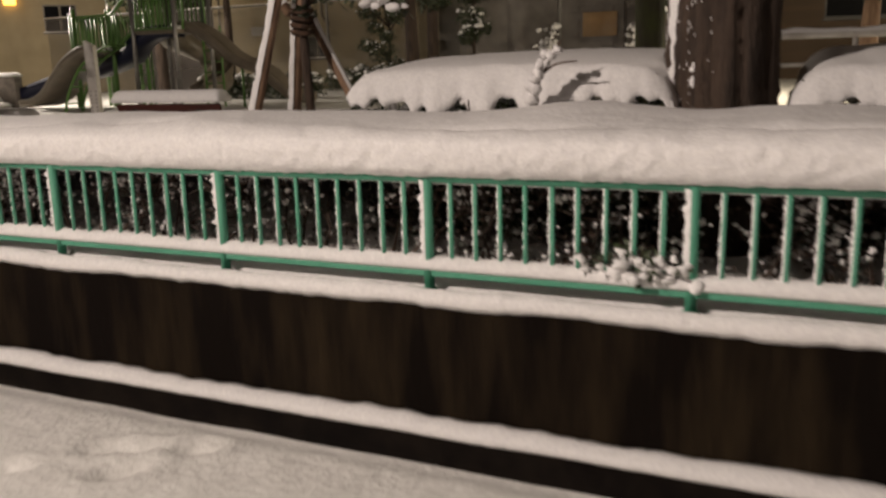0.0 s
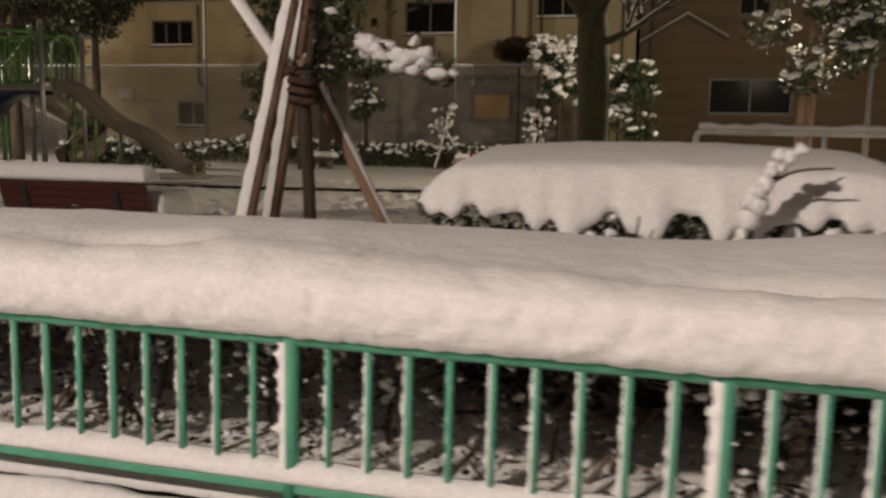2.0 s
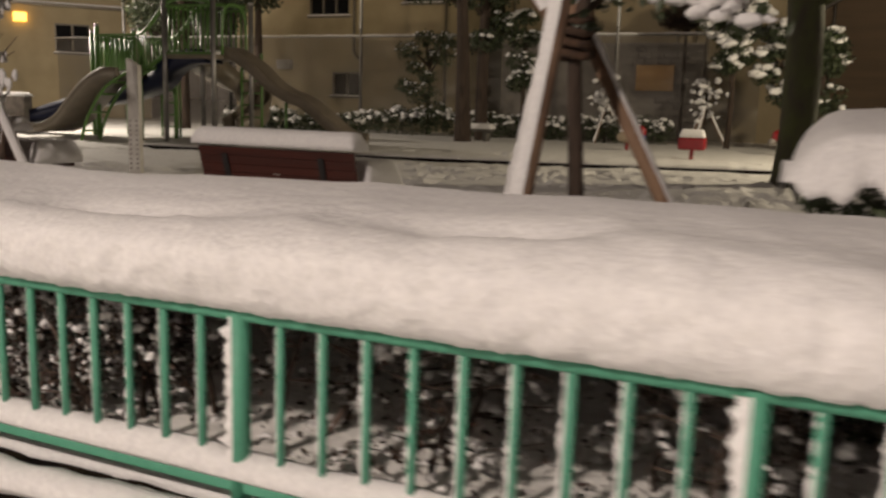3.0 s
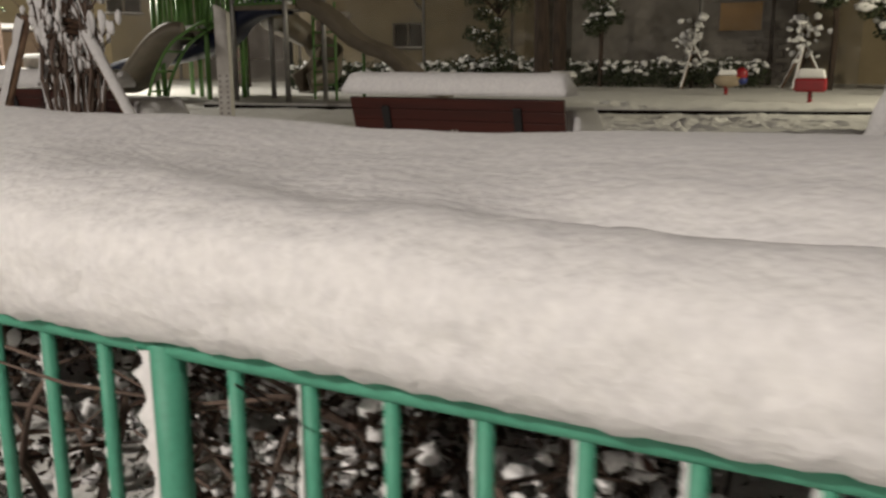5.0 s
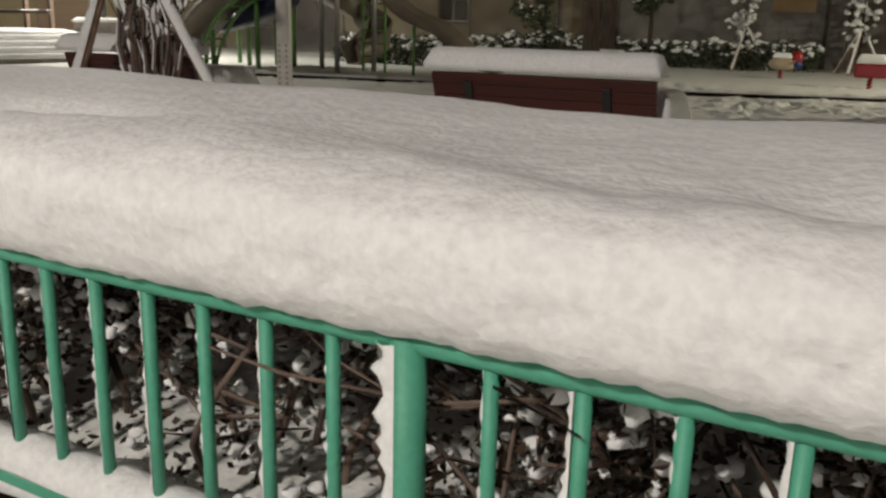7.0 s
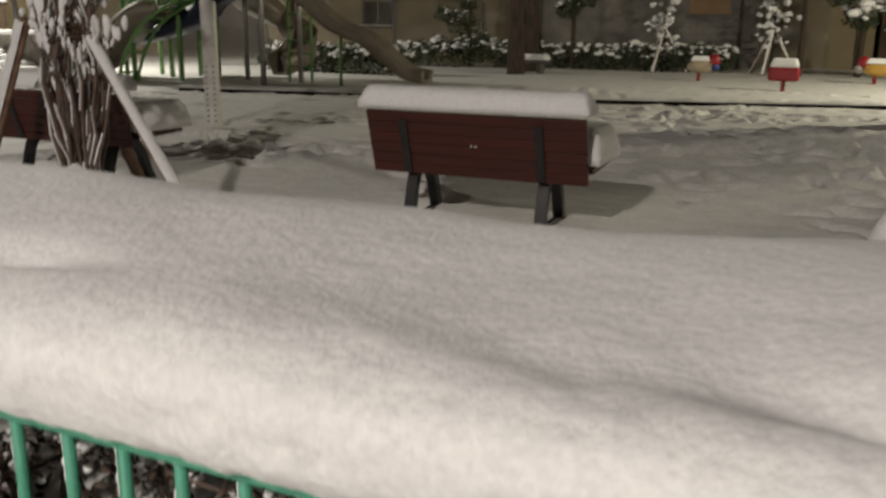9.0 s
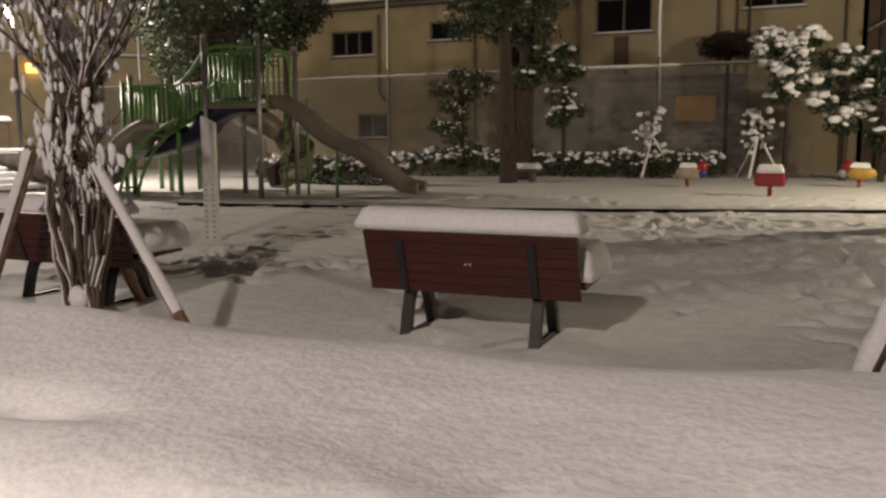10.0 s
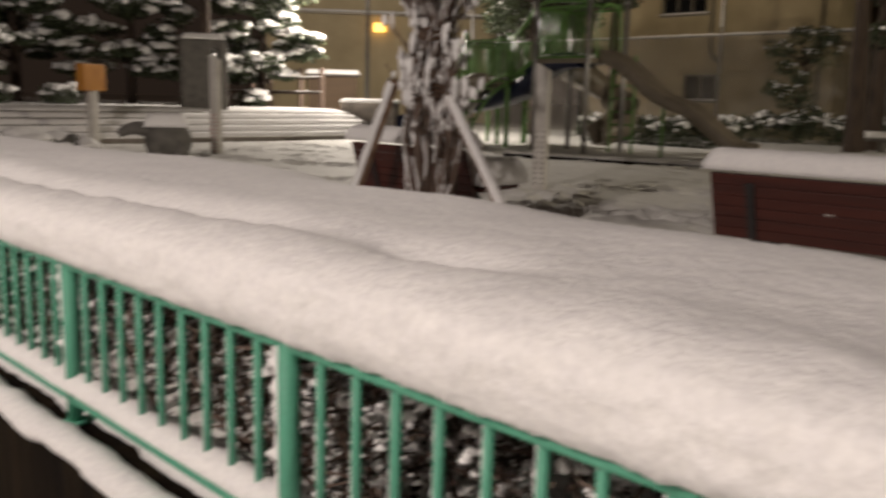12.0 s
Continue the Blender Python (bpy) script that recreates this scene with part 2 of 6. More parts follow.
def leaf_cards(rng, places, size, droop=0.5):
    """Verts and faces of many small leaves, each a folded lozenge of its own."""
    n = len(places)
    d = rng.normal(0, 1, (n, 3))
    d[:, 2] = d[:, 2] * 0.6 - droop * 0.4
    d /= np.linalg.norm(d, axis=1, keepdims=True)
    s = np.cross(d, rng.normal(0, 1, (n, 3)))
    s /= np.linalg.norm(s, axis=1, keepdims=True) + 1e-9
    up = np.cross(s, d)
    l = (size * rng.uniform(0.6, 1.3, (n, 1)))
    p = np.asarray(places)
    v = np.stack((p, p + d * l * 0.5 + s * l * 0.28 + up * l * 0.08, p + d * l, p + d * l * 0.5 - s * l * 0.28 + up * l * 0.08), 1).reshape(-1, 3)
    i = np.arange(n)[:, None] * 4
    return v, np.concatenate((i + np.array((0, 1, 2)), i + np.array((0, 2, 3))))


def fbm(x, y, scale, seed):
    """Soft noise on arrays, a sum of turned waves."""
    rng = np.random.default_rng(seed)
    out = 0
    for k in range(9):
        a, f = rng.uniform(0, 6.28), scale * 1.6 ** (k % 5) * rng.uniform(0.8, 1.25)
        amp = 1 / (1 + (k % 5))
        out = out + amp * np.sin((x * math.cos(a) + y * math.sin(a)) * f + rng.uniform(0, 6.28) + 1.3 * np.sin((y * math.cos(a) - x * math.sin(a)) * f * 0.6 + rng.uniform(0, 6)))
    return out / 4


def grid_faces(nx, ny):
    i, j = np.meshgrid(np.arange(nx - 1), np.arange(ny - 1), indexing="ij")
    a = (i * ny + j).ravel()
    return np.stack((a, a + ny, a + ny + 1, a + 1), 1)


# ---------------------------------------------------------------- ground, bank, wall
GROUND = 0.62
rng = np.random.default_rng(4)


def axis(lo, hi, step, outer):
    inner = np.arange(lo, hi + 1e-6, step)
    far = np.array((0.4, 1, 2, 4, 8, 16, 40, 100, 250, outer))
    return np.concatenate((lo - far[::-1], inner, hi + far))


def build_ground():
    xs = axis(-27, 5, 0.08, 600)
    xs = np.unique(np.round(np.concatenate((xs[(xs < -10) | (xs > 2.5)], np.arange(-10, 2.5, 0.05))), 4))
    ys = np.concatenate((np.array((-600, -300, -120, -50, -25, -12, -8)), np.arange(-5, -0.30, 0.05), np.array((-0.24, -0.20, -0.14, -0.04, 0.06, 0.3, 0.8)),
                         np.arange(1.2, 4.0, 0.08), np.arange(4.0, 12.6, 0.05), np.arange(12.6, 17, 0.08), np.arange(17, 31, 0.25), np.array((32, 34, 37, 41, 46, 55, 70, 100, 180, 350, 700))))
    X, Y = np.meshgrid(xs, ys, indexing="ij")
    park = Y > 0
    Z = np.where(park, GROUND, -0.02)
    near = np.exp(-((X + 8) / 30) ** 2)
    Z = Z + np.where(park, 0.022 * fbm(X, Y, 0.9, 3) + 0.010 * fbm(X, Y, 4.5, 5) * near, 0.016 * fbm(X, Y, 1.4, 6) + 0.004 * fbm(X, Y, 9, 9))
    Z = np.where((Y < 0) & (Y > -0.26), Z - 0.05, Z)
    Z = np.where((Y > 0) & (Y < 1.1), 0.625 + 0.10 * Y + 0.03 * fbm(X, Y, 5, 2), Z)
    # lumps heaped along the foot of the slide and in front of the hedge
    heap = np.exp(-((Y - 15.6 - 0.12 * (X + 10)) / 0.8) ** 2) * np.exp(-((X + 8.5) / 4.0) ** 4)
    Z = Z + heap * (0.05 + 0.05 * fbm(X, Y, 5.5, 12))

    def dent(px, py, a, long, wide, deep, rim):
        i0, i1 = np.searchsorted(xs, (px - 0.4, px + 0.4))
        j0, j1 = np.searchsorted(ys, (py - 0.4, py + 0.4))
        if i1 <= i0 or j1 <= j0:
            return
        dx, dy = X[i0:i1, j0:j1] - px, Y[i0:i1, j0:j1] - py
        u, v = dx * math.cos(a) + dy * math.sin(a), dy * math.cos(a) - dx * math.sin(a)
        r = (u / long) ** 2 + (v / wide) ** 2
        Z[i0:i1, j0:j1] += -deep * np.exp(-r ** 2) + rim * np.exp(-((np.sqrt(r) - 1.5) / 0.4) ** 2)

    # trails of footprints through the square
    for start, aim, wob, count in (((-1.5, 5.2), 95, 10, 26), ((0.5, 6), 120, 14, 30), ((-2.0, 7.5), 160, 12, 26), ((-4.0, 6.2), 80, 12, 22), ((-8.0, 5.0), 150, 12, 26),
                                   ((-7.2, 7.5), 60, 12, 24), ((-3.2, 5.4), 40, 14, 20), ((-11, 7.5), 15, 10, 30), ((-14, 5.0), 30, 10, 30), ((-2, 10), 175, 10, 36),
                                   ((0, 8.5), 165, 12, 34), ((-5, 9), 100, 14, 24), ((-18, 6.5), 10, 10, 36), ((-1, 12), 185, 12, 30), ((-6.5, 11.4), 20, 12, 20), ((-2, 16), 170, 12, 26),
                                   ((-4.4, 4.9), 15, 20, 14), ((-15, 9), 340, 12, 30), ((-20, 10), 355, 12, 34)):
        x, y, a = *start, radians(aim)
        for k in range(count):
            a += radians(rng.normal(0, wob))
            x, y = x + 0.36 * math.cos(a), y + 0.36 * math.sin(a)
            s = 0.09 * (-1) ** k
            dent(x - s * math.sin(a), y + s * math.cos(a), a, 0.17, 0.095, rng.uniform(0.06, 0.12), 0.018)
    for k in range(420):
        dent(rng.uniform(-7.5, 2), rng.uniform(5.5, 12.6), rng.uniform(0, 3.1), rng.uniform(0.12, 0.24), rng.uniform(0.08, 0.14), rng.uniform(0.03, 0.09), 0.012)
    for k in range(95):
        dent(rng.uniform(-4.9, 1.5), rng.uniform(4.7, 8.5), rng.normal(0.2, 0.5), rng.uniform(0.13, 0.20), rng.uniform(0.07, 0.10), rng.uniform(0.05, 0.10), 0.006)
    for k in range(260):
        dent(rng.uniform(-21, -7), rng.uniform(5.0, 13), rng.uniform(0, 3.1), rng.uniform(0.1, 0.25), rng.uniform(0.06, 0.12), rng.uniform(0.02, 0.08), 0.015)
    # prints on the road
    for px, py, a in ((-2.05, -0.50, 0.5), (-2.27, -0.60, 0.6), (-2.42, -0.66, 0.4), (-2.2, -0.8, 0.9), (-2.7, -0.95, 0.2)):
        dent(px, py, a, 0.11, 0.06, 0.05, 0.02)
    v = np.stack((X, Y, Z), -1).reshape(-1, 3)
    ob = mesh_object("ground", v, grid_faces(len(xs), len(ys)), SNOW_TROD)
    return tagged(ob, "trodden snow over the ground of the playground and the street", "ground", kind="structure")


build_ground()


def build_wall():
    wall = thing("retaining_wall", "dark stained concrete retaining wall under the fence", "wall", kind="structure")
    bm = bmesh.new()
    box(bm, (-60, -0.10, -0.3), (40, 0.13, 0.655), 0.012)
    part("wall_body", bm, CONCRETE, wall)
    # footing coloured near-black for the dark band below the snow ridge
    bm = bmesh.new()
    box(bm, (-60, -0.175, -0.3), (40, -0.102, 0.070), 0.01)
    part("footing", bm, KERB_DARK, wall, "near-black concrete footing")
    return wall


build_wall()


def loft_strip(name, xs, section, label):
    """Snow lying along the fence: a section (list of y, z arrays) swept along x, closed."""
    rows = [np.stack((xs, y, z), -1) for y, z in section]
    v = np.stack(rows, 1).reshape(-1, 3)
    n, m = len(xs), len(section)
    f = [(i * m + k, i * m + (k + 1) % m, (i + 1) * m + (k + 1) % m, (i + 1) * m + k) for i in range(n - 1) for k in range(m)]
    f += [tuple(range(m))[::-1], tuple((n - 1) * m + k for k in range(m))]
    return tagged(mesh_object(name, v, f, SNOW), label, "snow", kind="stuff")


def build_low_snow():
    xs = np.arange(-18, 5, 0.025)
    w = 0.012 * fbm(xs, 0 * xs, 9, 31) + 0.004 * fbm(xs, 0 * xs, 45, 36)
    h = 0.010 * fbm(xs, 0 * xs + 3, 6, 32) + 0.005 * fbm(xs, 0 * xs, 30, 37)
    o = 0 * xs
    loft_strip("snow_on_wall_top", xs, [(o - 0.108 + w * 0.4, o + 0.622 + 1.2 * w), (o - 0.128 + w * 0.6, o + 0.648 + w), (o - 0.118 + w * 0.3, o + 0.682 + h), (o - 0.085, o + 0.697 + h),
                                        (o - 0.045 + 1.6 * h, o + 0.685 + h), (o - 0.022 + 1.6 * h, o + 0.653), (o - 0.09, o + 0.650)], "snow lip along the top of the retaining wall")
    loft_strip("snow_behind_wall_top", xs, [(o + 0.03 + 2 * w, o + 0.652), (o + 0.06 + w, o + 0.672 + 0.5 * h), (o + 0.13, o + 0.69 + h), (o + 0.25, o + 0.66 + h), (o + 0.25, o + 0.60), (o + 0.128, o + 0.652)],
               "patchy snow on the wall behind the fence")
    loft_strip("snow_on_footing", xs, [(o - 0.178, o + 0.064 + 0.4 * w), (o - 0.188 + 0.5 * w, o + 0.083 + 0.5 * w), (o - 0.168, o + 0.108 + 0.6 * h), (o - 0.135, o + 0.124 + h), (o - 0.102, o + 0.130 + 1.6 * h),
                                       (o - 0.099, o + 0.068)], "narrow ridge of snow on the wall footing")
    lump = np.abs(np.sin((xs) * math.pi / 0.11)) * 0.004
    loft_strip("snow_on_bottom_rail", xs, [(o - 0.020, o + 0.757), (o - 0.034 + 0.4 * w, o + 0.772 + 0.3 * h), (o - 0.022, o + 0.806 + 0.8 * h - lump), (o + 0.008, o + 0.822 + h - lump),
                                           (o + 0.045, o + 0.808 + h), (o + 0.052, o + 0.775), (o + 0.020, o + 0.757)], "snow lying along the bottom rail of the fence")


build_low_snow()


def bank_height(X, Y):
    """Top of the snow over the hedge behind the fence, falling to the playground."""
    prof_y = np.array((-0.12, -0.075, -0.03, 0.03, 0.10, 0.18, 0.30, 0.5, 0.75, 1.0, 1.25, 1.6, 2.0, 2.5, 3.0, 3.4, 5.0))
    prof_z = np.array((1.300, 1.318, 1.350, 1.368, 1.370, 1.372, 1.380, 1.388, 1.388, 1.352, 1.278, 1.110, 0.95, 0.78, 0.67, 0.60, 0.50))
    soft_z = np.array((1.300, 1.318, 1.350, 1.368, 1.370, 1.372, 1.380, 1.388, 1.386, 1.350, 1.28, 1.16, 1.04, 0.89, 0.73, 0.62, 0.50))
    f = np.clip((X + 5.1) / 0.9, 0, 1) * np.clip((-1.9 - X) / 1.0, 0, 1)
    Z = np.interp(Y, prof_y, prof_z) * (1 - f) + np.interp(Y, prof_y, soft_z) * f
    inside = np.clip((Y + 0.10) / 0.18, 0, 1) * np.clip((3.1 - Y) / 0.6, 0, 1)
    # hollow behind the rail, deeper in places
    where = sum(np.exp(-((X - c) / w) ** 2) for c, w in ((-3.74, 0.28), (-5.22, 0.20), (-2.76, 0.22), (-0.9, 0.4), (0.4, 0.4))) + np.clip((-5.4 - X) / 0.4, 0, 1.5)
    hollow = np.exp(-((Y - 0.12 - 0.03 * fbm(X, 0 * X, 1.7, 41)) / 0.06) ** 2) * where
    mound = 0.034 * fbm(X, Y * 1.1, 1.5, 43) + 0.012 * fbm(X, Y, 4.2, 44)
    heave = sum(h * np.exp(-((X - c) / w) ** 2) for c, w, h in ((-4.75, 0.3, 0.028), (-7.2, 0.6, 0.035), (-0.65, 0.38, 0.06), (0.35, 0.4, 0.03), (-3.0, 0.4, -0.025)))
    Z = Z + inside * heave * np.exp(-((Y - 0.8) / 0.5) ** 2)
    fall = np.clip((X + 6.7) / 0.5, 0, 1) * np.clip((-3.9 - X) / 0.6, 0, 1)
    Z = Z - fall * np.interp(Y, (0.65, 0.85, 1.0, 1.25, 1.6, 2.0, 2.6), (0, 0.03, 0.055, 0.065, 0.035, 0.03, 0))
    return Z + inside * mound - 0.048 * hollow + (0.0065 * fbm(X, Y, 24, 45) + 0.0038 * fbm(X, Y, 50, 46)) * np.clip(1.0 - 1.3 * Y, 0.15, 1)


def build_bank():
    xs = np.concatenate((np.arange(-19, -8, 0.05), np.arange(-8, -2.5, 0.015), np.arange(-2.5, 1.5, 0.02), np.arange(1.5, 6, 0.05)))
    ys = np.concatenate((np.arange(-0.075, 0.4, 0.02), np.arange(0.4, 1.3, 0.035), np.arange(1.3, 3.41, 0.06)))
    X, Y = np.meshgrid(xs, ys, indexing="ij")
    top = np.stack((X, Y, bank_height(X, Y)), -1)
    # the rounded front that hangs over the top rail
    edge = 0.003 * fbm(xs, 0 * xs, 14, 51) + 0.004 * fbm(xs, 0 * xs, 45, 52) + 0.0045 * fbm(xs, 0 * xs, 110, 56)
    push = 0.014 * fbm(xs, 0 * xs, 2.2, 53)
    front = []
    outline = np.array(((0.0, 1.168), (-0.016, 1.161), (-0.034, 1.165), (-0.055, 1.180), (-0.072, 1.202), (-0.081, 1.227), (-0.085, 1.252), (-0.086, 1.275), (-0.082, 1.297)))
    for k in np.linspace(0, 8, 17):
        y, z = (np.interp(k, np.arange(9), outline[:, c]) for c in (0, 1))
        dimple = 0.008 * fbm(xs, 0 * xs + z * 1.1, 27, 54) + 0.006 * fbm(xs, 0 * xs + z * 1.2, 60, 55) + 0.003 * fbm(xs, 0 * xs + z, 120, 58)
        w = min(1, max(0, (k - 1) / 3))
        front.append(np.stack((xs, y + w * (push * 0.7 + dimple), z + (edge if k < 5 else edge * 0.4) + 0.02 * push * w), -1))
    under = [np.stack((xs, 0 * xs + y, 0 * xs + z + min(0.02, y * 0.06) * fbm(xs, 0 * xs + y, 6, 57) + 0.003 * fbm(xs, 0 * xs + y, 60, 59)), -1) for y, z in ((0.9, 1.17), (0.5, 1.19), (0.2, 1.155), (0.09, 1.126), (0.035, 1.124))]
    v = np.concatenate((np.stack(under, 1), np.stack(front, 1), top), 1)
    # the near edge of the top sheet meets the front smoothly
    faces = grid_faces(len(xs), v.shape[1])
    ob = mesh_object("snow_bank", v.reshape(-1, 3), faces, SNOW)
    return tagged(ob, "deep smooth snow covering the hedge and the fence rail", "snow", kind="stuff")


build_bank()


# ---------------------------------------------------------------- fence
def build_fence():
    fence = thing("fence", "green painted steel picket fence on the retaining wall", "fence", kind="structure")
    bm = bmesh.new()
    tube(bm, [(-18, 0, 1.152), (5, 0, 1.152)], 0.0175, 12)
    part("top_rail", bm, GREEN, fence, smooth=True)
    bm = bmesh.new()
    box(bm, (-18, -0.016, 0.728), (5, 0.016, 0.756), 0.005)
    part("bottom_rail", bm, GREEN, fence)
    bm = bmesh.new()
    tube(bm, [(0, 0, 0.64), (0, 0, 1.158)], 0.0235, 14)
    tube(bm, [(0, 0, 0.66), (0, 0, 0.672)], 0.036, 14)
    post = part("post", bm, GREEN, fence, smooth=True)
    bm = bmesh.new()
    tube(bm, [(0, 0, 0.75), (0, 0, 1.145)], 0.0098, 10)
    picket = part("picket", bm, GREEN, fence, smooth=True)
    r = np.random.default_rng(8)

    def side_snow(name, half, z0, z1, amp, seed, lo, hi):
        zs = np.arange(z0, z1, 0.012)
        q = np.random.default_rng(seed)
        rough = np.clip(amp * (0.7 + 0.5 * q.normal(0, 1, len(zs))), 0.002, None)
        v, f = [], []
        for z, a in zip(zs, rough):
            for ang in np.linspace(lo, hi, 6):
                bump = a * math.sin(math.pi * (ang - lo) / (hi - lo)) + 0.0006
                v.append(((half + bump) * math.cos(radians(ang)), (half + bump) * math.sin(radians(ang)), z + q.uniform(-0.003, 0.003)))
        for i in range(len(zs) - 1):
            for k in range(5):
                f.append((i * 6 + k, i * 6 + k + 1, i * 6 + k + 7, i * 6 + k + 6))
        return mesh_object(name, v, f, SNOW, fence, "wind-blown snow stuck along one side")

    post_snow = [side_snow("post_snow", 0.0235, 0.80, 1.15, 0.014, s, 138, 256) for s in (1, 2, 3)]
    thin_snow = [side_snow("picket_snow", 0.0098, 0.80, 1.14, 0.0062, s, 118, 232) for s in (4, 5, 6, 7)]
    placed = {}
    for b in range(-3, 16):
        for k in range(10):
            x = -1.1 * b - 0.11 * k
            base, snow = (post, post_snow) if k == 0 else (picket, thin_snow)
            for src in (base, snow[r.integers(len(snow))]):
                if src not in placed:
                    ob = placed[src] = src
                else:
                    ob = src.copy()
                    scene.collection.objects.link(ob)
                ob.location = (x + (0 if k == 0 else r.normal(0, 0.0015)), 0, 0)
    return fence


build_fence()


# ---------------------------------------------------------------- shrubs under the bank
def build_azalea(seed, sparse=False):
    q = np.random.default_rng(seed)
    shrub = thing("azalea_shrub", "bare-stemmed azalea with bronze leaves and clots of snow under the bank", "shrub", group="azalea hedge")
    bm = bmesh.new()
    tips = []
    for k in range(3 if sparse else 5):
        base = Vector((q.uniform(-0.14, 0.14), q.uniform(-0.06, 0.30), 0.0))
        p = base.copy()
        pts = [p.copy()]
        d = Vector((q.normal(0, 0.35), q.normal(-0.05, 0.3), 1)).normalized()
        for i in range(6):
            d = (d + Vector((q.normal(0, 0.28), q.normal(0, 0.28), 0.12))).normalized()
            p = p + d * 0.105
            pts.append(p.copy())
        tube(bm, pts, [0.0105 - 0.0012 * i for i in range(7)], 6)
        for i in range(2, 7):
            for j in range(2):
                e = Vector((q.normal(0, 1), q.normal(-0.3, 1), q.uniform(-0.2, 0.7))).normalized()
                a = pts[i]
                b = a + e * q.uniform(0.08, 0.16)
                c = b + (e + Vector((q.normal(0, 0.6), q.normal(0, 0.6), q.normal(0.2, 0.4)))) * q.uniform(0.04, 0.09)
                tube(bm, [a, b, c], [0.005, 0.0035, 0.002], 4, cap=False)
                tips += [b, c, a.lerp(b, 0.6)]
    for vert in bm.verts:
        vert.co.z = min(vert.co.z, 0.565)
        vert.co.y = max(vert.co.y, -0.2)
    tagged(part("brushwood", bm, TWIG if seed % 2 else BARK, shrub, smooth=True), kind="stuff")
    count, clots = (480, 110) if sparse else (950, 210)
    tips = np.array([tuple(t) for t in tips])
    tips[:, 2] = np.clip(tips[:, 2], 0.02, 0.57)
    tips[:, 1] = np.clip(tips[:, 1], -0.10, 0.9)
    pick = tips[q.integers(len(tips), size=count)] + q.normal(0, 0.03, (count, 3))
    pick[:, 1] = np.clip(pick[:, 1], -0.11, 0.9)
    v, f = leaf_cards(q, pick, 0.025)
    tagged(mesh_object("leaves", v, f, LEAF_BROWN, shrub, smooth=False), kind="stuff")
    keep = tips[q.integers(len(tips), size=clots)] + q.normal(0, 0.022, (clots, 3)) + (0, 0, 0.01)
    keep[:, 1] = np.clip(keep[:, 1], -0.09, 0.9)
    v, f = lumps(q, keep, q.uniform(0.004, 0.016, clots), 2, 0.5, 0.8)
    tagged(mesh_object("clotted_snow", v, f, SNOW, shrub, "small clots of snow on the twigs"), kind="stuff")
    low = np.stack((q.uniform(-0.35, 0.35, 40), q.uniform(-0.02, 0.6, 40), q.uniform(-0.015, 0.03, 40)), 1)
    v, f = lumps(q, low, q.uniform(0.010, 0.034, 40), 2, 0.45, 0.5)
    tagged(mesh_object("fallen_snow", v, f, SNOW, shrub, "lumps of snow fallen at its foot"), kind="stuff")
    return shrub


DENSE = [build_azalea(s) for s in (101, 102, 103)]
SPARSE = [build_azalea(s, True) for s in (104, 105, 106)]
placed = set()
q = np.random.default_rng(77)
xs_shrub = list(np.arange(-11.0, -3.7, 0.36)) + list(np.arange(-3.5, 2.6, 0.5))
for i, x in enumerate(xs_shrub):
    x = x + q.normal(0, 0.05)
    m = pose(x, 0.26 + q.uniform(-0.03, 0.05), 0.62, 0, 0, q.uniform(-25, 25))
    kind = (DENSE if x < -3.7 or x > 0.3 else SPARSE)[(i * 2 + i // 3) % 3]
    if kind.name not in placed:
        placed.add(kind.name)
        kind.matrix_basis = m
    else:
        copy_thing(kind, m)


def build_fence_clump():
    q = np.random.default_rng(29)
    shrub = thing("snowy_sprig", "leafy sprig pushed through the pickets under clots of snow", "shrub", (-0.22, -0.02, 0.79))
    bm = bmesh.new()
    for k in range(9):
        e = Vector((q.normal(0, 0.10), q.normal(-0.01, 0.03), q.uniform(0.02, 0.14)))
        tube(bm, [(0, 0.06, -0.04), e * 0.5 + Vector((0, 0.03, 0)), e], [0.006, 0.004, 0.002], 5)
    tagged(part("brushwood", bm, BARK, shrub, smooth=True), kind="stuff")
    at = np.stack((q.normal(0, 0.09, 60), q.normal(-0.005, 0.022, 60), q.uniform(-0.02, 0.13, 60)), 1)
    v, f = leaf_cards(q, at, 0.05)
    tagged(mesh_object("leaves", v, f, LEAF_DARK, shrub, smooth=False), kind="stuff")
    v, f = lumps(q, at[:34] * (1, 1, 0.8), q.uniform(0.015, 0.036, 34), 2, 0.4, 0.8)
    tagged(mesh_object("clotted_snow", v, f, SNOW, shrub), kind="stuff")


build_fence_clump()


def build_litter():
    q = np.random.default_rng(64)
    n = 4500
    x, y = q.uniform(-9, 2.2, n), 0.14 + 0.75 * q.random(n) ** 1.4
    at = np.stack((x, y, 0.635 + 0.10 * y + 0.03 * fbm(x, y, 5, 2) + q.uniform(0, 0.03, n)), 1)
    v, f = leaf_cards(q, at[:3400], 0.026, 0.0)
    tagged(mesh_object("leaf_litter", v, f, LEAF_BROWN, smooth=False), "dead leaves and twigs on the snow under the hedge", "leaf litter", kind="stuff")
    v, f = lumps(q, at[3400:], q.uniform(0.005, 0.018, n - 3400), 2, 0.35, 0.6)
    tagged(mesh_object("fallen_snow_crumbs", v, f, SNOW), "crumbs of snow fallen under the hedge", "snow", kind="stuff")


build_litter()


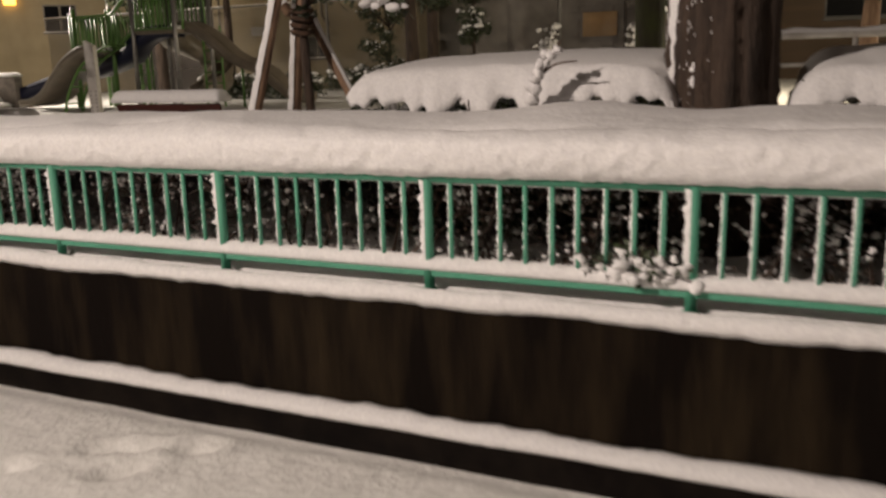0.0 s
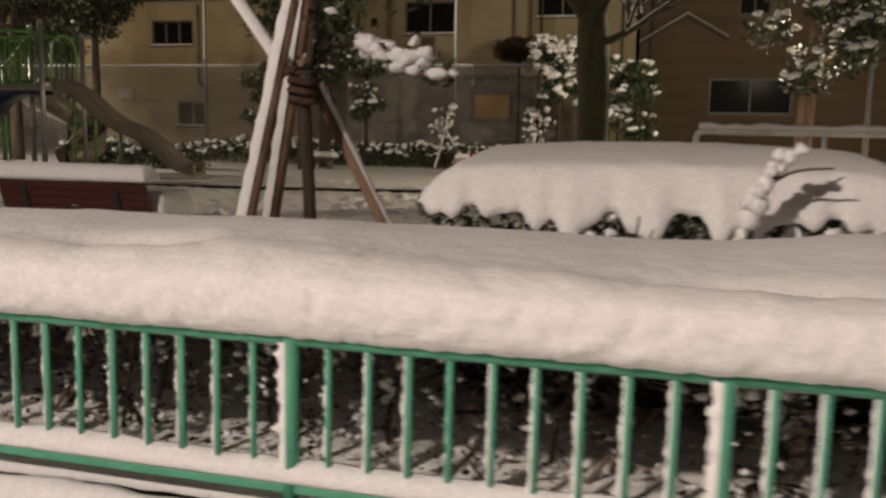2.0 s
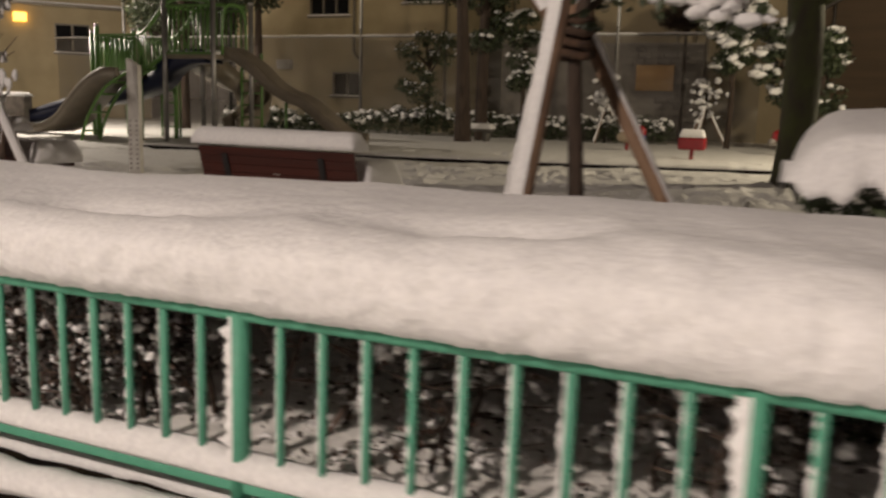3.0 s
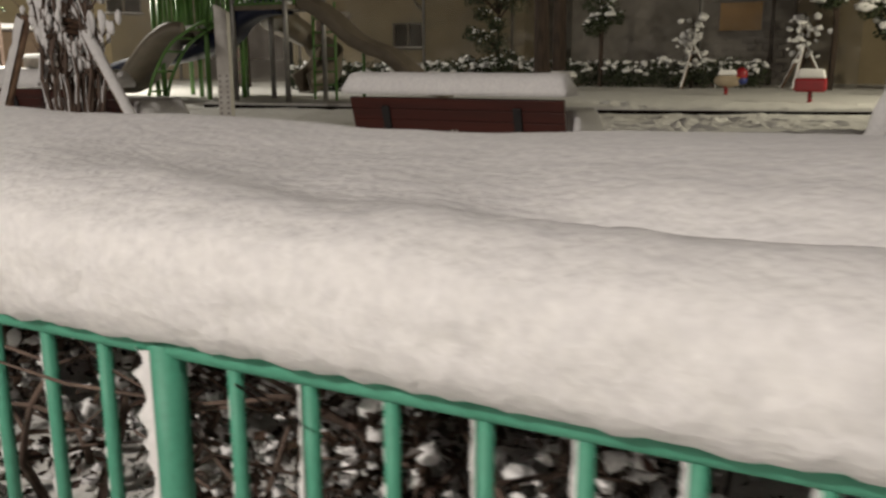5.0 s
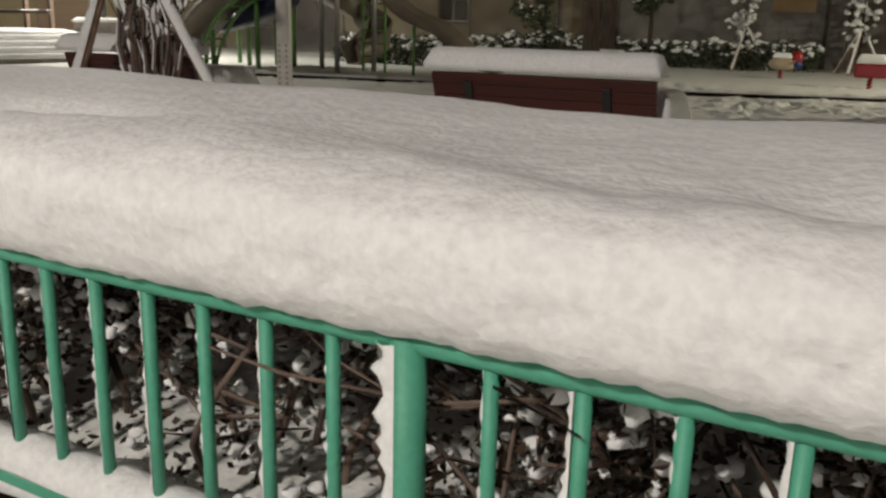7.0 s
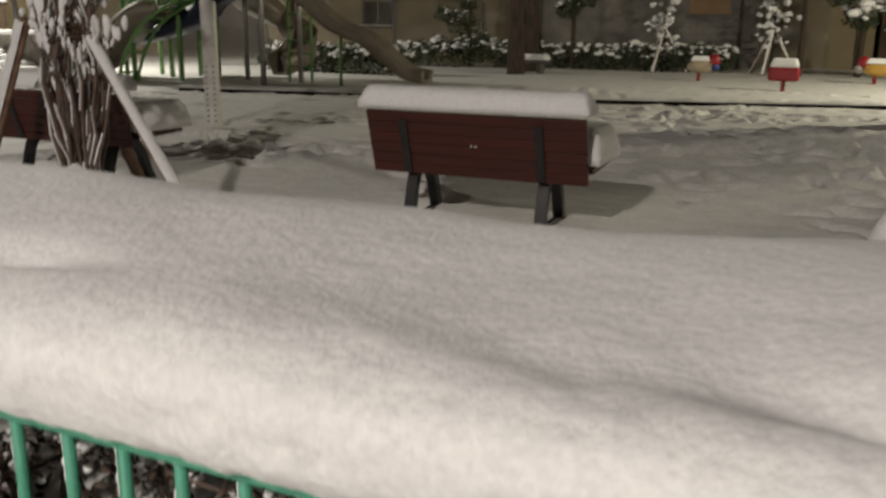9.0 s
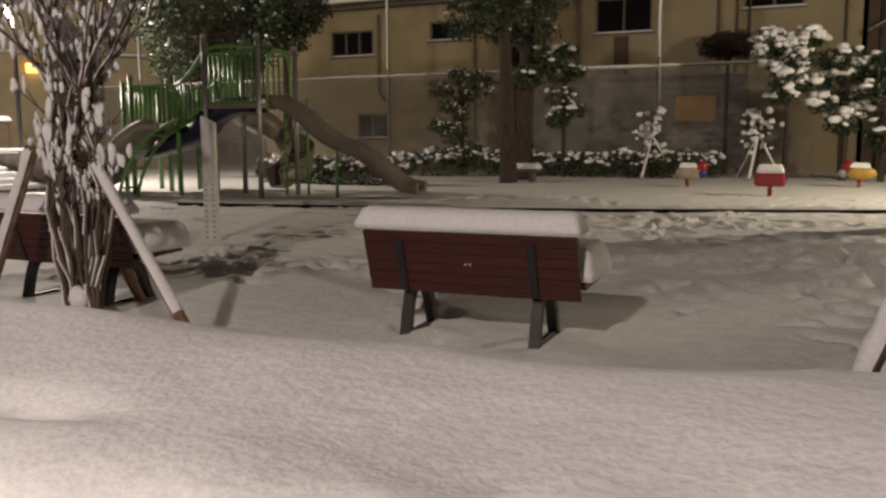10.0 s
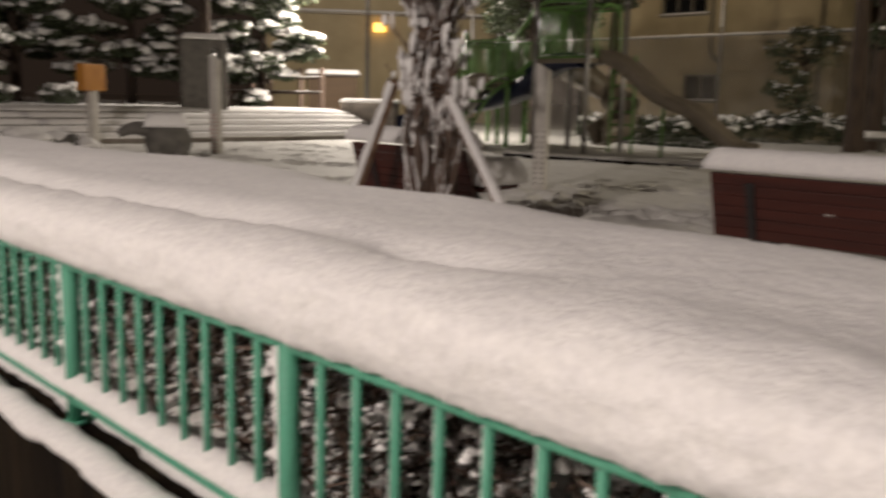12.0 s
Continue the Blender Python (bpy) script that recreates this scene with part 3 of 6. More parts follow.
# ---------------------------------------------------------------- benches
def rounded_slab(bm, x0, x1, y0, y1, z0, z1, seed, nx=40, ny=12, soft=0.05, amp=0.006, round_y=None):
    """A pillow of snow with rounded shoulders and a flat underside."""
    xs, ys = np.linspace(x0, x1, nx), np.linspace(y0, y1, ny)
    X, Y = np.meshgrid(xs, ys, indexing="ij")
    ry = round_y or soft
    ex = np.clip(np.minimum(X - x0, x1 - X) / soft, 0, 1)
    ey = np.clip(np.minimum(Y - y0, y1 - Y) / ry, 0, 1)
    h = np.sqrt(1 - (1 - ex) ** 2) * np.sqrt(1 - (1 - ey) ** 2)
    Z = z0 + (z1 - z0) * (0.28 + 0.72 * h) + amp * fbm(X, Y, 14, seed) * ex
    top = [[bm.verts.new((X[i, j], Y[i, j], Z[i, j])) for j in range(ny)] for i in range(nx)]
    low = [[bm.verts.new((X[i, j], Y[i, j], z0)) for j in range(ny)] for i in range(nx)]
    for i in range(nx - 1):
        for j in range(ny - 1):
            bm.faces.new((top[i][j], top[i + 1][j], top[i + 1][j + 1], top[i][j + 1]))
            bm.faces.new((low[i][j], low[i][j + 1], low[i + 1][j + 1], low[i + 1][j]))
        bm.faces.new((top[i][0], low[i][0], low[i + 1][0], top[i + 1][0]))
        bm.faces.new((top[i][-1], top[i + 1][-1], low[i + 1][-1], low[i][-1]))
    for j in range(ny - 1):
        bm.faces.new((top[0][j], top[0][j + 1], low[0][j + 1], low[0][j]))
        bm.faces.new((top[-1][j], low[-1][j], low[-1][j + 1], top[-1][j + 1]))


def plain(name, bm, mat, label, category, place=(0, 0, 0), turn=0.0, smooth=True, kind="", group=""):
    ob = part(name, bm, mat, None, smooth=smooth)
    ob.matrix_basis = pose(*place, 0, 0, turn)
    return tagged(ob, label, category, group, kind)


def build_bench(place, turn):
    """Back to the street: the back's top edge at z 0.73 over the feet, the seat beyond it."""
    bench = thing("park_bench", "red-brown boarded park bench on black iron legs in the snow", "bench", place, turn, "benches facing the square")
    lean = Matrix.Translation((0, 0.06, 0.34)) @ Matrix.Rotation(radians(17), 4, "X")
    for k in range(6):
        bm = bmesh.new()
        box(bm, (-0.668, -0.014, 0.066 * k), (0.668, 0.014, 0.066 * k + 0.0625), 0.004, lean)
        part("back_board", bm, BENCH_WOOD, bench)
    for k in range(5):
        bm = bmesh.new()
        box(bm, (-0.68, 0.11 + 0.088 * k, 0.395 + 0.004 * k), (0.68, 0.19 + 0.088 * k, 0.425 + 0.004 * k), 0.005)
        part("seat_board", bm, BENCH_WOOD, bench)
    for x in (-0.43, 0.40):
        bm = bmesh.new()
        leg = [(x, 0.02, 0.0), (x, 0.05, 0.10), (x, 0.08, 0.22), (x, 0.13, 0.33), (x, 0.22, 0.365), (x, 0.32, 0.34), (x, 0.39, 0.24), (x, 0.43, 0.12), (x, 0.49, 0.0)]
        pts = smooth_path(leg, 26)
        for a, b in zip(pts, pts[1:]):
            d = b - a
            ang = math.atan2(d.z, d.y)
            box(bm, (-0.032, -0.008, -0.028), (0.032, d.length + 0.008, 0.028), 0, Matrix.Translation(a) @ Matrix.Rotation(ang, 4, "X"))
        box(bm, (x - 0.018, 0.04, 0.045), (x + 0.018, 0.46, 0.075), 0.004)
        part("leg_frame", bm, IRON, bench, "black cast-iron leg frame")
        bm = bmesh.new()
        box(bm, (x - 0.026, -0.030, 0.01), (x + 0.026, -0.0145, 0.35), 0.006, lean)
        part("back_strap", bm, IRON, bench, "black iron strap behind the back boards")
    for x in (-0.012, 0.016):
        bm = bmesh.new()
        box(bm, (x - 0.007, -0.018, 0.196), (x + 0.007, -0.0143, 0.208), 0.001, lean)
        part("label_plate", bm, WHITE_PAINT, bench, "tiny white plate")
    return bench


def bench_snow(place, turn, seed):
    bm = bmesh.new()
    rounded_slab(bm, -0.695, 0.695, -0.115, 0.10, 0.735, 0.860, seed, 48, 14, 0.05, 0.004, 0.085)
    cap = plain("snow_cap", bm, SNOW, "rounded loaf of snow along the top of the bench back", "snow", place, turn, group="snow on the benches")
    bm = bmesh.new()
    rounded_slab(bm, -0.71, 0.72, 0.09, 0.60, 0.446, 0.65, seed + 5, 48, 16, 0.07, 0.008)
    plain("seat_snow", bm, SNOW, "thick pad of snow on the bench seat", "snow", place, turn, group="snow on the benches")
    return cap


for i, (place, turn) in enumerate((((-5.805, 3.71, 0.565), 1.0), ((-9.08, 3.70, 0.575), -1.0))):
    build_bench(place, turn)
    bench_snow(place, turn, 60 + i)


# ---------------------------------------------------------------- staked trees by the bank
def snow_on_bar(a, b, r, seed, side=(-0.4, -0.3, 1.0), amp=0.02, step=0.02):
    """Verts and faces of snow lying along the upper side of a slanting bar."""
    q = np.random.default_rng(seed)
    a, b = Vector(a), Vector(b)
    d = (b - a).normalized()
    up = Vector(side)
    up = (up - d * up.dot(d)).normalized()
    lat = d.cross(up)
    n = max(3, int((b - a).length / step))
    wave = q.normal(0, 1, n + 1)
    for _ in range(3):
        wave = np.convolve(np.pad(wave, 1, mode="edge"), (0.3, 0.4, 0.3), "valid")
    rough = amp * (0.85 + 0.35 * wave)
    v, f = [], []
    for i in range(n + 1):
        p = a.lerp(b, i / n)
        for ang in np.linspace(-62, 62, 7):
            h = r * 0.98 + max(0.001, rough[i]) * math.cos(radians(ang)) ** 0.7
            v.append(p + up * h * math.cos(radians(ang)) + lat * h * math.sin(radians(ang)))
    for i in range(n):
        for k in range(6):
            f.append((i * 7 + k, i * 7 + k + 1, i * 7 + k + 8, i * 7 + k + 7))
    return v, f


def stake(parent, a, b, r, seed, amp=0.03, side=(-0.5, -0.2, 1.0), name="stake"):
    bm = bmesh.new()
    a, b = Vector(a), Vector(b)
    tube(bm, [a, a.lerp(b, 0.5), b], [r * 1.05, r, r * 0.92], 10)
    s = part(name, bm, STAKE, parent, smooth=True)
    v, f = snow_on_bar(a.lerp(b, 0.06), b, r, seed, side, amp=amp)
    mesh_object("stake_snow", v, f, SNOW, s, "snow along the upper side")
    return s


def build_myrtle():
    q = np.random.default_rng(21)
    base = Vector((-8.46, 3.32, 0.60))
    tree = thing("crape_myrtle", "many-stemmed bare tree plastered with snow and tied to stakes", "tree", base)
    knot_z = 1.5
    twigs, clumps, sizes, shapes, strips = [], [], [], [], []
    for k in range(27):
        a = q.uniform(0, 6.28)
        r0 = q.uniform(0.01, 0.13)
        p = Vector((math.cos(a) * r0, math.sin(a) * r0 * 0.8, 0))
        waist = Vector((math.cos(a + 0.4) * q.uniform(0.05, 0.15), math.sin(a + 0.4) * q.uniform(0.04, 0.12), knot_z))
        bulge = Vector((math.cos(a) * q.uniform(0.08, 0.30), math.sin(a) * q.uniform(0.05, 0.20), knot_z * 0.55))
        fan = q.uniform(0.25, 1.0)
        top = Vector((math.cos(a) * fan + q.normal(0, 0.05), math.sin(a) * fan * 0.9, q.uniform(2.2, 3.0)))
        mid = waist.lerp(top, 0.5) + Vector((math.cos(a) * 0.05, math.sin(a) * 0.05, 0))
        pts = smooth_path([p, bulge, waist, mid, top], 22)
        pts = [v + Vector((q.normal(0, 0.011), q.normal(0, 0.011), 0)) for v in pts]
        twigs.append((pts, [0.0135 - 0.0092 * i / 21 for i in range(22)]))
        for i in range(5, 21):
            for _ in range(q.integers(0, 3)):
                e = Vector((q.normal(0, 0.5), q.normal(0, 0.5), 1)).normalized() * q.uniform(0.15, 0.4)
                twigs.append(([pts[i], pts[i] + e * 0.5 + Vector((q.normal(0, 0.02), 0, 0)), pts[i] + e], [0.007, 0.005, 0.003]))
                for f in (0.4, 0.7, 0.95):
                    if q.random() < 0.5:
                        clumps.append(tuple(pts[i] + e * f))
                        sizes.append(q.uniform(0.010, 0.026))
                        shapes.append((1, 0.9, q.uniform(1.5, 3.5)))
        for i in range(0, 21):
            if q.random() < (0.6 if i < 9 else 0.85):
                vv, ff = snow_on_bar(pts[i], pts[i + 1].lerp(pts[i], -0.15), 0.012 - 0.007 * i / 21, 700 + 30 * k + i, (-0.8, -0.5, 0.35), q.uniform(0.004, 0.014), 0.018)
                strips.append((vv, ff))
    for pts, radii in twigs:
        bm = bmesh.new()
        tube(bm, pts, radii, 6, cap=False)
        part("stem" if len(pts) > 5 else "twig", bm, TWIG, tree, smooth=True)
    v, f = lumps(q, clumps, sizes, 2, 0.35, 1.0, shapes)
    tagged(mesh_object("clumped_snow", v, f, SNOW, tree, "clumps of snow caught on the stems"), kind="stuff")
    vs, fs = [], []
    for vv, ff in strips:
        fs += [tuple(len(vs) + k for k in face) for face in ff]
        vs += vv
    tagged(mesh_object("stem_snow", vs, fs, SNOW, tree, "strips of snow down the stems"), kind="stuff")
    v, f = lumps(q, [(0.02, -0.05, 0.10), (0.03, -0.07, 0.18), (-0.15, -0.08, 1.15), (-0.16, -0.05, 1.25), (-0.12, -0.10, 1.05)], [0.07, 0.06, 0.06, 0.07, 0.05], 2, 0.3, 1.3)
    tagged(mesh_object("snow_pocket", v, f, SNOW, tree, "pockets of snow in the fork"), kind="stuff")
    for z0, r in ((1.06, 0.15), (1.10, 0.148), (1.14, 0.15), (1.48, 0.125), (1.515, 0.122), (1.55, 0.125)):
        bm = bmesh.new()
        ring = [(r * math.cos(t), r * 0.85 * math.sin(t), z0 + 0.02 * math.sin(2 * t + z0 * 9)) for t in np.linspace(0, 6.283, 22)]
        tube(bm, ring, 0.017, 6)
        part("rope_binding", bm, ROPE, tree, "dark brown palm-rope binding", smooth=True)
    stake(tree, Vector((-7.2, 2.85, 0.78)) - base, Vector((-8.27, 3.30, 1.66)) - base, 0.034, 5, 0.014, (0.5, -0.4, 0.9))
    stake(tree, Vector((-9.50, 3.36, 0.60)) - base, Vector((-8.78, 3.26, 1.78)) - base, 0.036, 6, 0.028, (-0.2, -1, 0.6))
    stake(tree, Vector((-8.60, 4.0, 0.60)) - base, Vector((-8.56, 3.38, 1.80)) - base, 0.034, 7)
    return tree


build_myrtle()


def leafy_snow(q, centre, spread, n, size):
    p = np.array(centre) + q.normal(0, 1, (n, 3)) * np.array(spread)
    return lumps(q, p, q.uniform(0.5, 1.2, n) * size, 2, 0.35, 0.6)


def build_sapling():
    q = np.random.default_rng(33)
    tree = thing("staked_sapling", "young tree tied between leaning cedar stakes, snow on its branches", "tree", (-0.05, 0, -0.05))
    bm = bmesh.new()
    tube(bm, smooth_path([(-3.10, 2.28, 0.70), (-3.12, 2.30, 1.3), (-3.17, 2.34, 1.95), (-3.12, 2.36, 2.3), (-3.16, 2.4, 2.8), (-3.10, 2.4, 3.5), (-3.2, 2.42, 4.3)], 20), [0.040 - 0.0013 * i for i in range(20)], 10)
    part("trunk", bm, BARK, tree, smooth=True)
    branches = [((-3.17, 2.32, 2.02), (-3.05, 2.30, 2.28), (-2.94, 2.28, 2.52), (-2.90, 2.25, 2.9)), ((-3.14, 2.34, 2.10), (-2.95, 2.38, 2.24), (-2.70, 2.42, 2.18), (-2.40, 2.45, 2.06)),
                ((-3.13, 2.36, 2.42), (-2.95, 2.36, 2.52), (-2.72, 2.34, 2.55), (-2.5, 2.3, 2.48)), ((-3.16, 2.38, 2.5), (-3.30, 2.36, 2.66), (-3.42, 2.34, 2.72), (-3.5, 2.3, 2.95)),
                ((-3.14, 2.4, 2.75), (-2.9, 2.45, 2.95), (-2.7, 2.5, 3.05), (-2.5, 2.5, 3.0)), ((-3.12, 2.4, 3.1), (-3.35, 2.35, 3.3), (-3.5, 2.3, 3.4), (-3.7, 2.3, 3.35)),
                ((-3.12, 2.4, 3.3), (-2.9, 2.4, 3.55), (-2.75, 2.4, 3.6), (-2.5, 2.4, 3.7))]
    leaf_at, snow_at, snow_size = [], [], []
    for pts in branches:
        bm = bmesh.new()
        path = smooth_path(pts, 10)
        tube(bm, path, [0.015 - 0.0011 * i for i in range(10)], 6)
        b = part("branch", bm, BARK, tree, smooth=True)
        for k in range(9):
            for j in range(9):
                leaf_at.append(np.array(path[k + 1]) + q.normal(0, 0.06, 3))
        for k in range(4, 10):
            snow_at.append(np.array(path[k]) + q.normal(0, 0.03, 3) + (0, 0, 0.015))
            snow_size.append(q.uniform(0.012, 0.032))
    # the heavy clump that hangs at the end of the low branch
    for k in range(34):
        t = q.uniform(0, 1)
        snow_at.append(np.array((-2.86 + 0.42 * t, 2.40, 2.20 - 0.10 * t * t)) + q.normal(0, 1, 3) * (0.03, 0.03, 0.028))
        snow_size.append(q.uniform(0.03, 0.06))
    v, f = leaf_cards(q, np.array(leaf_at), 0.075, 0.8)
    tagged(mesh_object("leaves", v, f, LEAF_DARK, tree, smooth=False), kind="stuff")
    v, f = lumps(q, snow_at, snow_size, 2, 0.35, 0.65)
    tagged(mesh_object("clumped_snow", v, f, SNOW, tree, "snow clumps weighing the leaves down"), kind="stuff")
    stake(tree, (-3.18, 1.43, 0.76), (-3.10, 2.24, 2.84), 0.038, 41, 0.020, (-0.85, -0.9, 0.4))
    stake(tree, (-3.74, 2.92, 0.70), (-3.08, 2.27, 2.74), 0.040, 42, 0.030, (-0.9, -0.75, 0.5))
    stake(tree, (-2.44, 2.46, 0.70), (-3.22, 2.40, 2.16), 0.034, 43, 0.014, (0.6, 0.3, 1))
    stake(tree, (-3.26, 2.30, 2.06), (-3.96, 2.32, 2.98), 0.034, 44, 0.016)
    bm = bmesh.new()
    for z in (1.92, 1.97, 2.02, 2.07):
        ring = [(-3.17 + 0.075 * math.cos(t), 2.33 + 0.07 * math.sin(t), z + 0.01 * math.sin(t * 2)) for t in np.linspace(0, 6.283, 14)]
        tube(bm, ring, 0.020, 6)
    part("rope_binding", bm, ROPE, tree, "dark palm-rope binding", smooth=True)
    return tree


build_sapling()


def build_big_tree():
    q = np.random.default_rng(55)
    tree = thing("street_tree", "thick dark-barked tree trunk with snow plastered down one side", "tree", (-0.09, 1.52, 0.55))
    n, zs = 56, np.concatenate((np.arange(0, 2.6, 0.04), np.arange(2.6, 7.5, 0.25)))
    ang = np.linspace(0, 2 * math.pi, n, endpoint=False)
    v = []
    for z in zs:
        r = 0.275 - 0.006 * z + 0.10 * math.exp(-z / 0.25)
        ridge = 0.013 * np.sin(ang * 13 + 0.6 * math.sin(z * 2.1)) + 0.009 * np.sin(ang * 21 + z * 1.3 + 2) + 0.008 * q.normal(0, 0.6, n)
        for a, g in zip(ang, ridge):
            v.append(((r + g) * math.cos(a) - 0.02 * z * 0.5, (r + g) * math.sin(a), z))
    f = [(i * n + k, i * n + (k + 1) % n, (i + 1) * n + (k + 1) % n, (i + 1) * n + k) for i in range(len(zs) - 1) for k in range(n)]
    f.append(tuple((len(zs) - 1) * n + k for k in range(n)))
    mesh_object("trunk", v, f, BARK, tree)
    # a torn sheet of snow driven against the bark, thinning out in flecks
    rise, rim = np.arange(0.6, 6.6, 0.022), np.linspace(150, 262, 46)
    A, H = np.meshgrid(np.radians(rim), rise)
    deep = 0.016 * (1.35 - np.abs(np.degrees(A) - 192) / 30) + 0.010 * fbm(A * 0.3, H, 14, 61) + 0.010 * fbm(A * 0.3, H, 40, 62) - 0.004
    R = 0.272 - 0.006 * H + np.clip(deep, -0.012, 0.030)
    v = np.stack((R * np.cos(A) - 0.01 * H, R * np.sin(A), H), -1).reshape(-1, 3)
    faces = [f for f in grid_faces(len(rise), len(rim)) if deep.ravel()[f].max() > -0.004]
    mesh_object("snow_sheet", v, faces, SNOW, tree, "ragged sheet of snow on the windward bark")
    at, size, shape = [], [], []
    for k in range(900):
        z, a = q.uniform(0.75, 6.5), radians(q.normal(232, 22))
        r = 0.275 - 0.006 * z
        at.append((r * math.cos(a) - 0.01 * z, r * math.sin(a), z))
        size.append(q.uniform(0.003, 0.009))
        shape.append((0.4, 0.9, q.uniform(0.8, 2.2)))
    vv, ff = lumps(q, at, size, 2, 0.3, 1.0, shape)
    tagged(mesh_object("trunk_snow", vv, ff, SNOW, tree, "snow driven against the bark"), kind="stuff")
    for k, (a, z, l) in enumerate(((20, 4.6, 2.6), (140, 5.2, 2.4), (260, 5.8, 2.2), (320, 6.5, 2.0), (80, 6.9, 2.0))):
        bm = bmesh.new()
        d = Vector((math.cos(radians(a)), math.sin(radians(a)), 0.7))
        p0 = Vector((-0.01 * z, 0, z))
        tube(bm, smooth_path([p0, p0 + d * l * 0.4, p0 + d * l * 0.7 + Vector((0, 0, 0.3)), p0 + d * l + Vector((0, 0, 0.7))], 10), [0.11 - 0.009 * i for i in range(10)], 8)
        part("limb", bm, BARK, tree, smooth=True)
    return tree


build_big_tree()


# ---------------------------------------------------------------- clipped hedges under snow
def build_hedge(name, x0, x1, y0, y1, zf, zb, seed, label):
    q = np.random.default_rng(seed)
    hedge = thing(name, label, "hedge")
    dx, dy = x1 - x0, y1 - y0
    n = int(2600 * dx * dy) + 1200
    p = np.stack((q.uniform(x0 + 0.06, x1 - 0.06, n), y0 + 0.05 + dy * q.random(n) ** 2.2, q.uniform(0.62, zf - 0.06, n)), 1)
    v, f = leaf_cards(q, p, 0.042)
    tagged(mesh_object("leaves", v, f, LEAF_DARK, hedge, smooth=False), kind="stuff")
    bm = bmesh.new()
    for k in range(int(dx * 14)):
        a = Vector((q.uniform(x0 + 0.1, x1 - 0.1), q.uniform(y0 + 0.1, y1 - 0.1), 0.56))
        tube(bm, [a, a + Vector((q.normal(0, 0.08), q.normal(0, 0.08), 0.4)), a + Vector((q.normal(0, 0.15), q.normal(-0.05, 0.12), zf - 0.72))], [0.013, 0.009, 0.004], 5)
    tagged(part("brushwood", bm, BARK, hedge, smooth=True), kind="stuff")
    # snow: a thick rounded blanket whose lower rim hangs in lobes
    xs = np.linspace(x0 - 0.02, x1 + 0.02, int(dx / 0.022))
    lobe = 0.5 + 0.42 * np.sin(xs * 13 + 2.6 * np.sin(xs * 4.3 + seed)) + 0.30 * np.sin(xs * 31 + seed + 1.8 * np.sin(xs * 7)) + 0.22 * np.sin(xs * 57)
    drop = np.clip(0.085 * lobe - 0.005, -0.02, 0.12)
    endx = np.clip(np.minimum(xs - x0 + 0.02, x1 + 0.02 - xs) / 0.20, 0, 1)
    rnd = np.sqrt(1 - (1 - endx) ** 2)
    rows = 26
    prof = []
    for k in range(rows):
        if k < 9:
            w = k / 8
            a = w * math.pi / 2
            y = y0 + 0.10 - 0.13 * math.cos(a) - 0.0
            z = zf - 0.17 + 0.16 * math.sin(a)
            hang = (1 - w) ** 1.5
        else:
            w = (k - 8) / (rows - 9)
            y = y0 + 0.10 + (dy - 0.1) * w
            z = zf - 0.01 + (zb - zf) * (1 - (1 - min(1, w * 1.5)) ** 2) - 0.25 * max(0, w - 0.8) ** 2 * 10 * 0.3
            hang = 0
        n1 = 0.016 * fbm(xs, 0 * xs + y, 5, seed + 2) + 0.006 * fbm(xs, 0 * xs + y + z, 24, seed + 3)
        dome = 0.035 * (1 - ((xs - (x0 + x1) / 2) / (dx / 2)) ** 2) * (1 - hang)
        zz = z + dome - drop * hang - (1 - rnd) * 0.22 * (1 - hang) + n1
        yy = y - 0.03 * (lobe - 0.5) * min(1, hang * 3) + (1 - rnd) * 0.10 + 0.3 * n1
        prof.append((yy, zz))
    inner = [(prof[-1][0], prof[-1][1] - 0.25), (prof[0][0] + 0.12, prof[0][1] + 0.06), (prof[0][0] + 0.03, prof[0][1] + 0.0)]
    section = prof + inner
    v = np.stack([np.stack((xs, y, z), -1) for y, z in section], 1).reshape(-1, 3)
    m, nn = len(section), len(xs)
    f = [(i * m + k, i * m + (k + 1) % m, (i + 1) * m + (k + 1) % m, (i + 1) * m + k) for i in range(nn - 1) for k in range(m)]
    f += [tuple(range(m))[::-1], tuple((nn - 1) * m + k for k in range(m))]
    mesh_object("snow_blanket", v, f, SNOW, hedge, "thick snow blanket hanging in lobes")
    k = int(dx * 16)
    at = np.stack((q.uniform(x0, x1, k), np.full(k, y0 + 0.02) + q.normal(0, 0.02, k), zf - 0.22 + q.normal(0, 0.03, k)), 1)
    v, f = lumps(q, at, q.uniform(0.012, 0.035, k), 2, 0.35, 0.8)
    tagged(mesh_object("clotted_snow", v, f, SNOW, hedge, "clots of snow in the leaves"), kind="stuff")
    return hedge


build_hedge("clipped_hedge", -2.24, -0.30, 1.22, 3.3, 1.585, 1.66, 81, "clipped evergreen hedge under a thick lobed snow blanket")
build_hedge("clipped_hedge", 0.24, 2.6, 1.45, 3.3, 1.56, 1.65, 84, "clipped evergreen hedge beyond the tree under thick snow")
bm = bmesh.new()
tube(bm, smooth_path([(-0.98, 1.12, 1.30), (-0.97, 1.08, 1.48), (-0.90, 1.05, 1.60), (-0.82, 1.02, 1.72)], 10), [0.012 - 0.0008 * i for i in range(10)], 6)
tube(bm, smooth_path([(-0.95, 1.06, 1.54), (-0.86, 1.04, 1.60), (-0.74, 1.02, 1.615)], 8), [0.008 - 0.0006 * i for i in range(8)], 6)
twig = plain("hedge_twig", bm, TWIG, "bare twig sticking out of the hedge, snow in its fork", "twig")
q9 = np.random.default_rng(9)
stick = smooth_path([(-0.99, 1.10, 1.30), (-0.97, 1.07, 1.46), (-0.92, 1.05, 1.57), (-0.86, 1.03, 1.68)], 22)
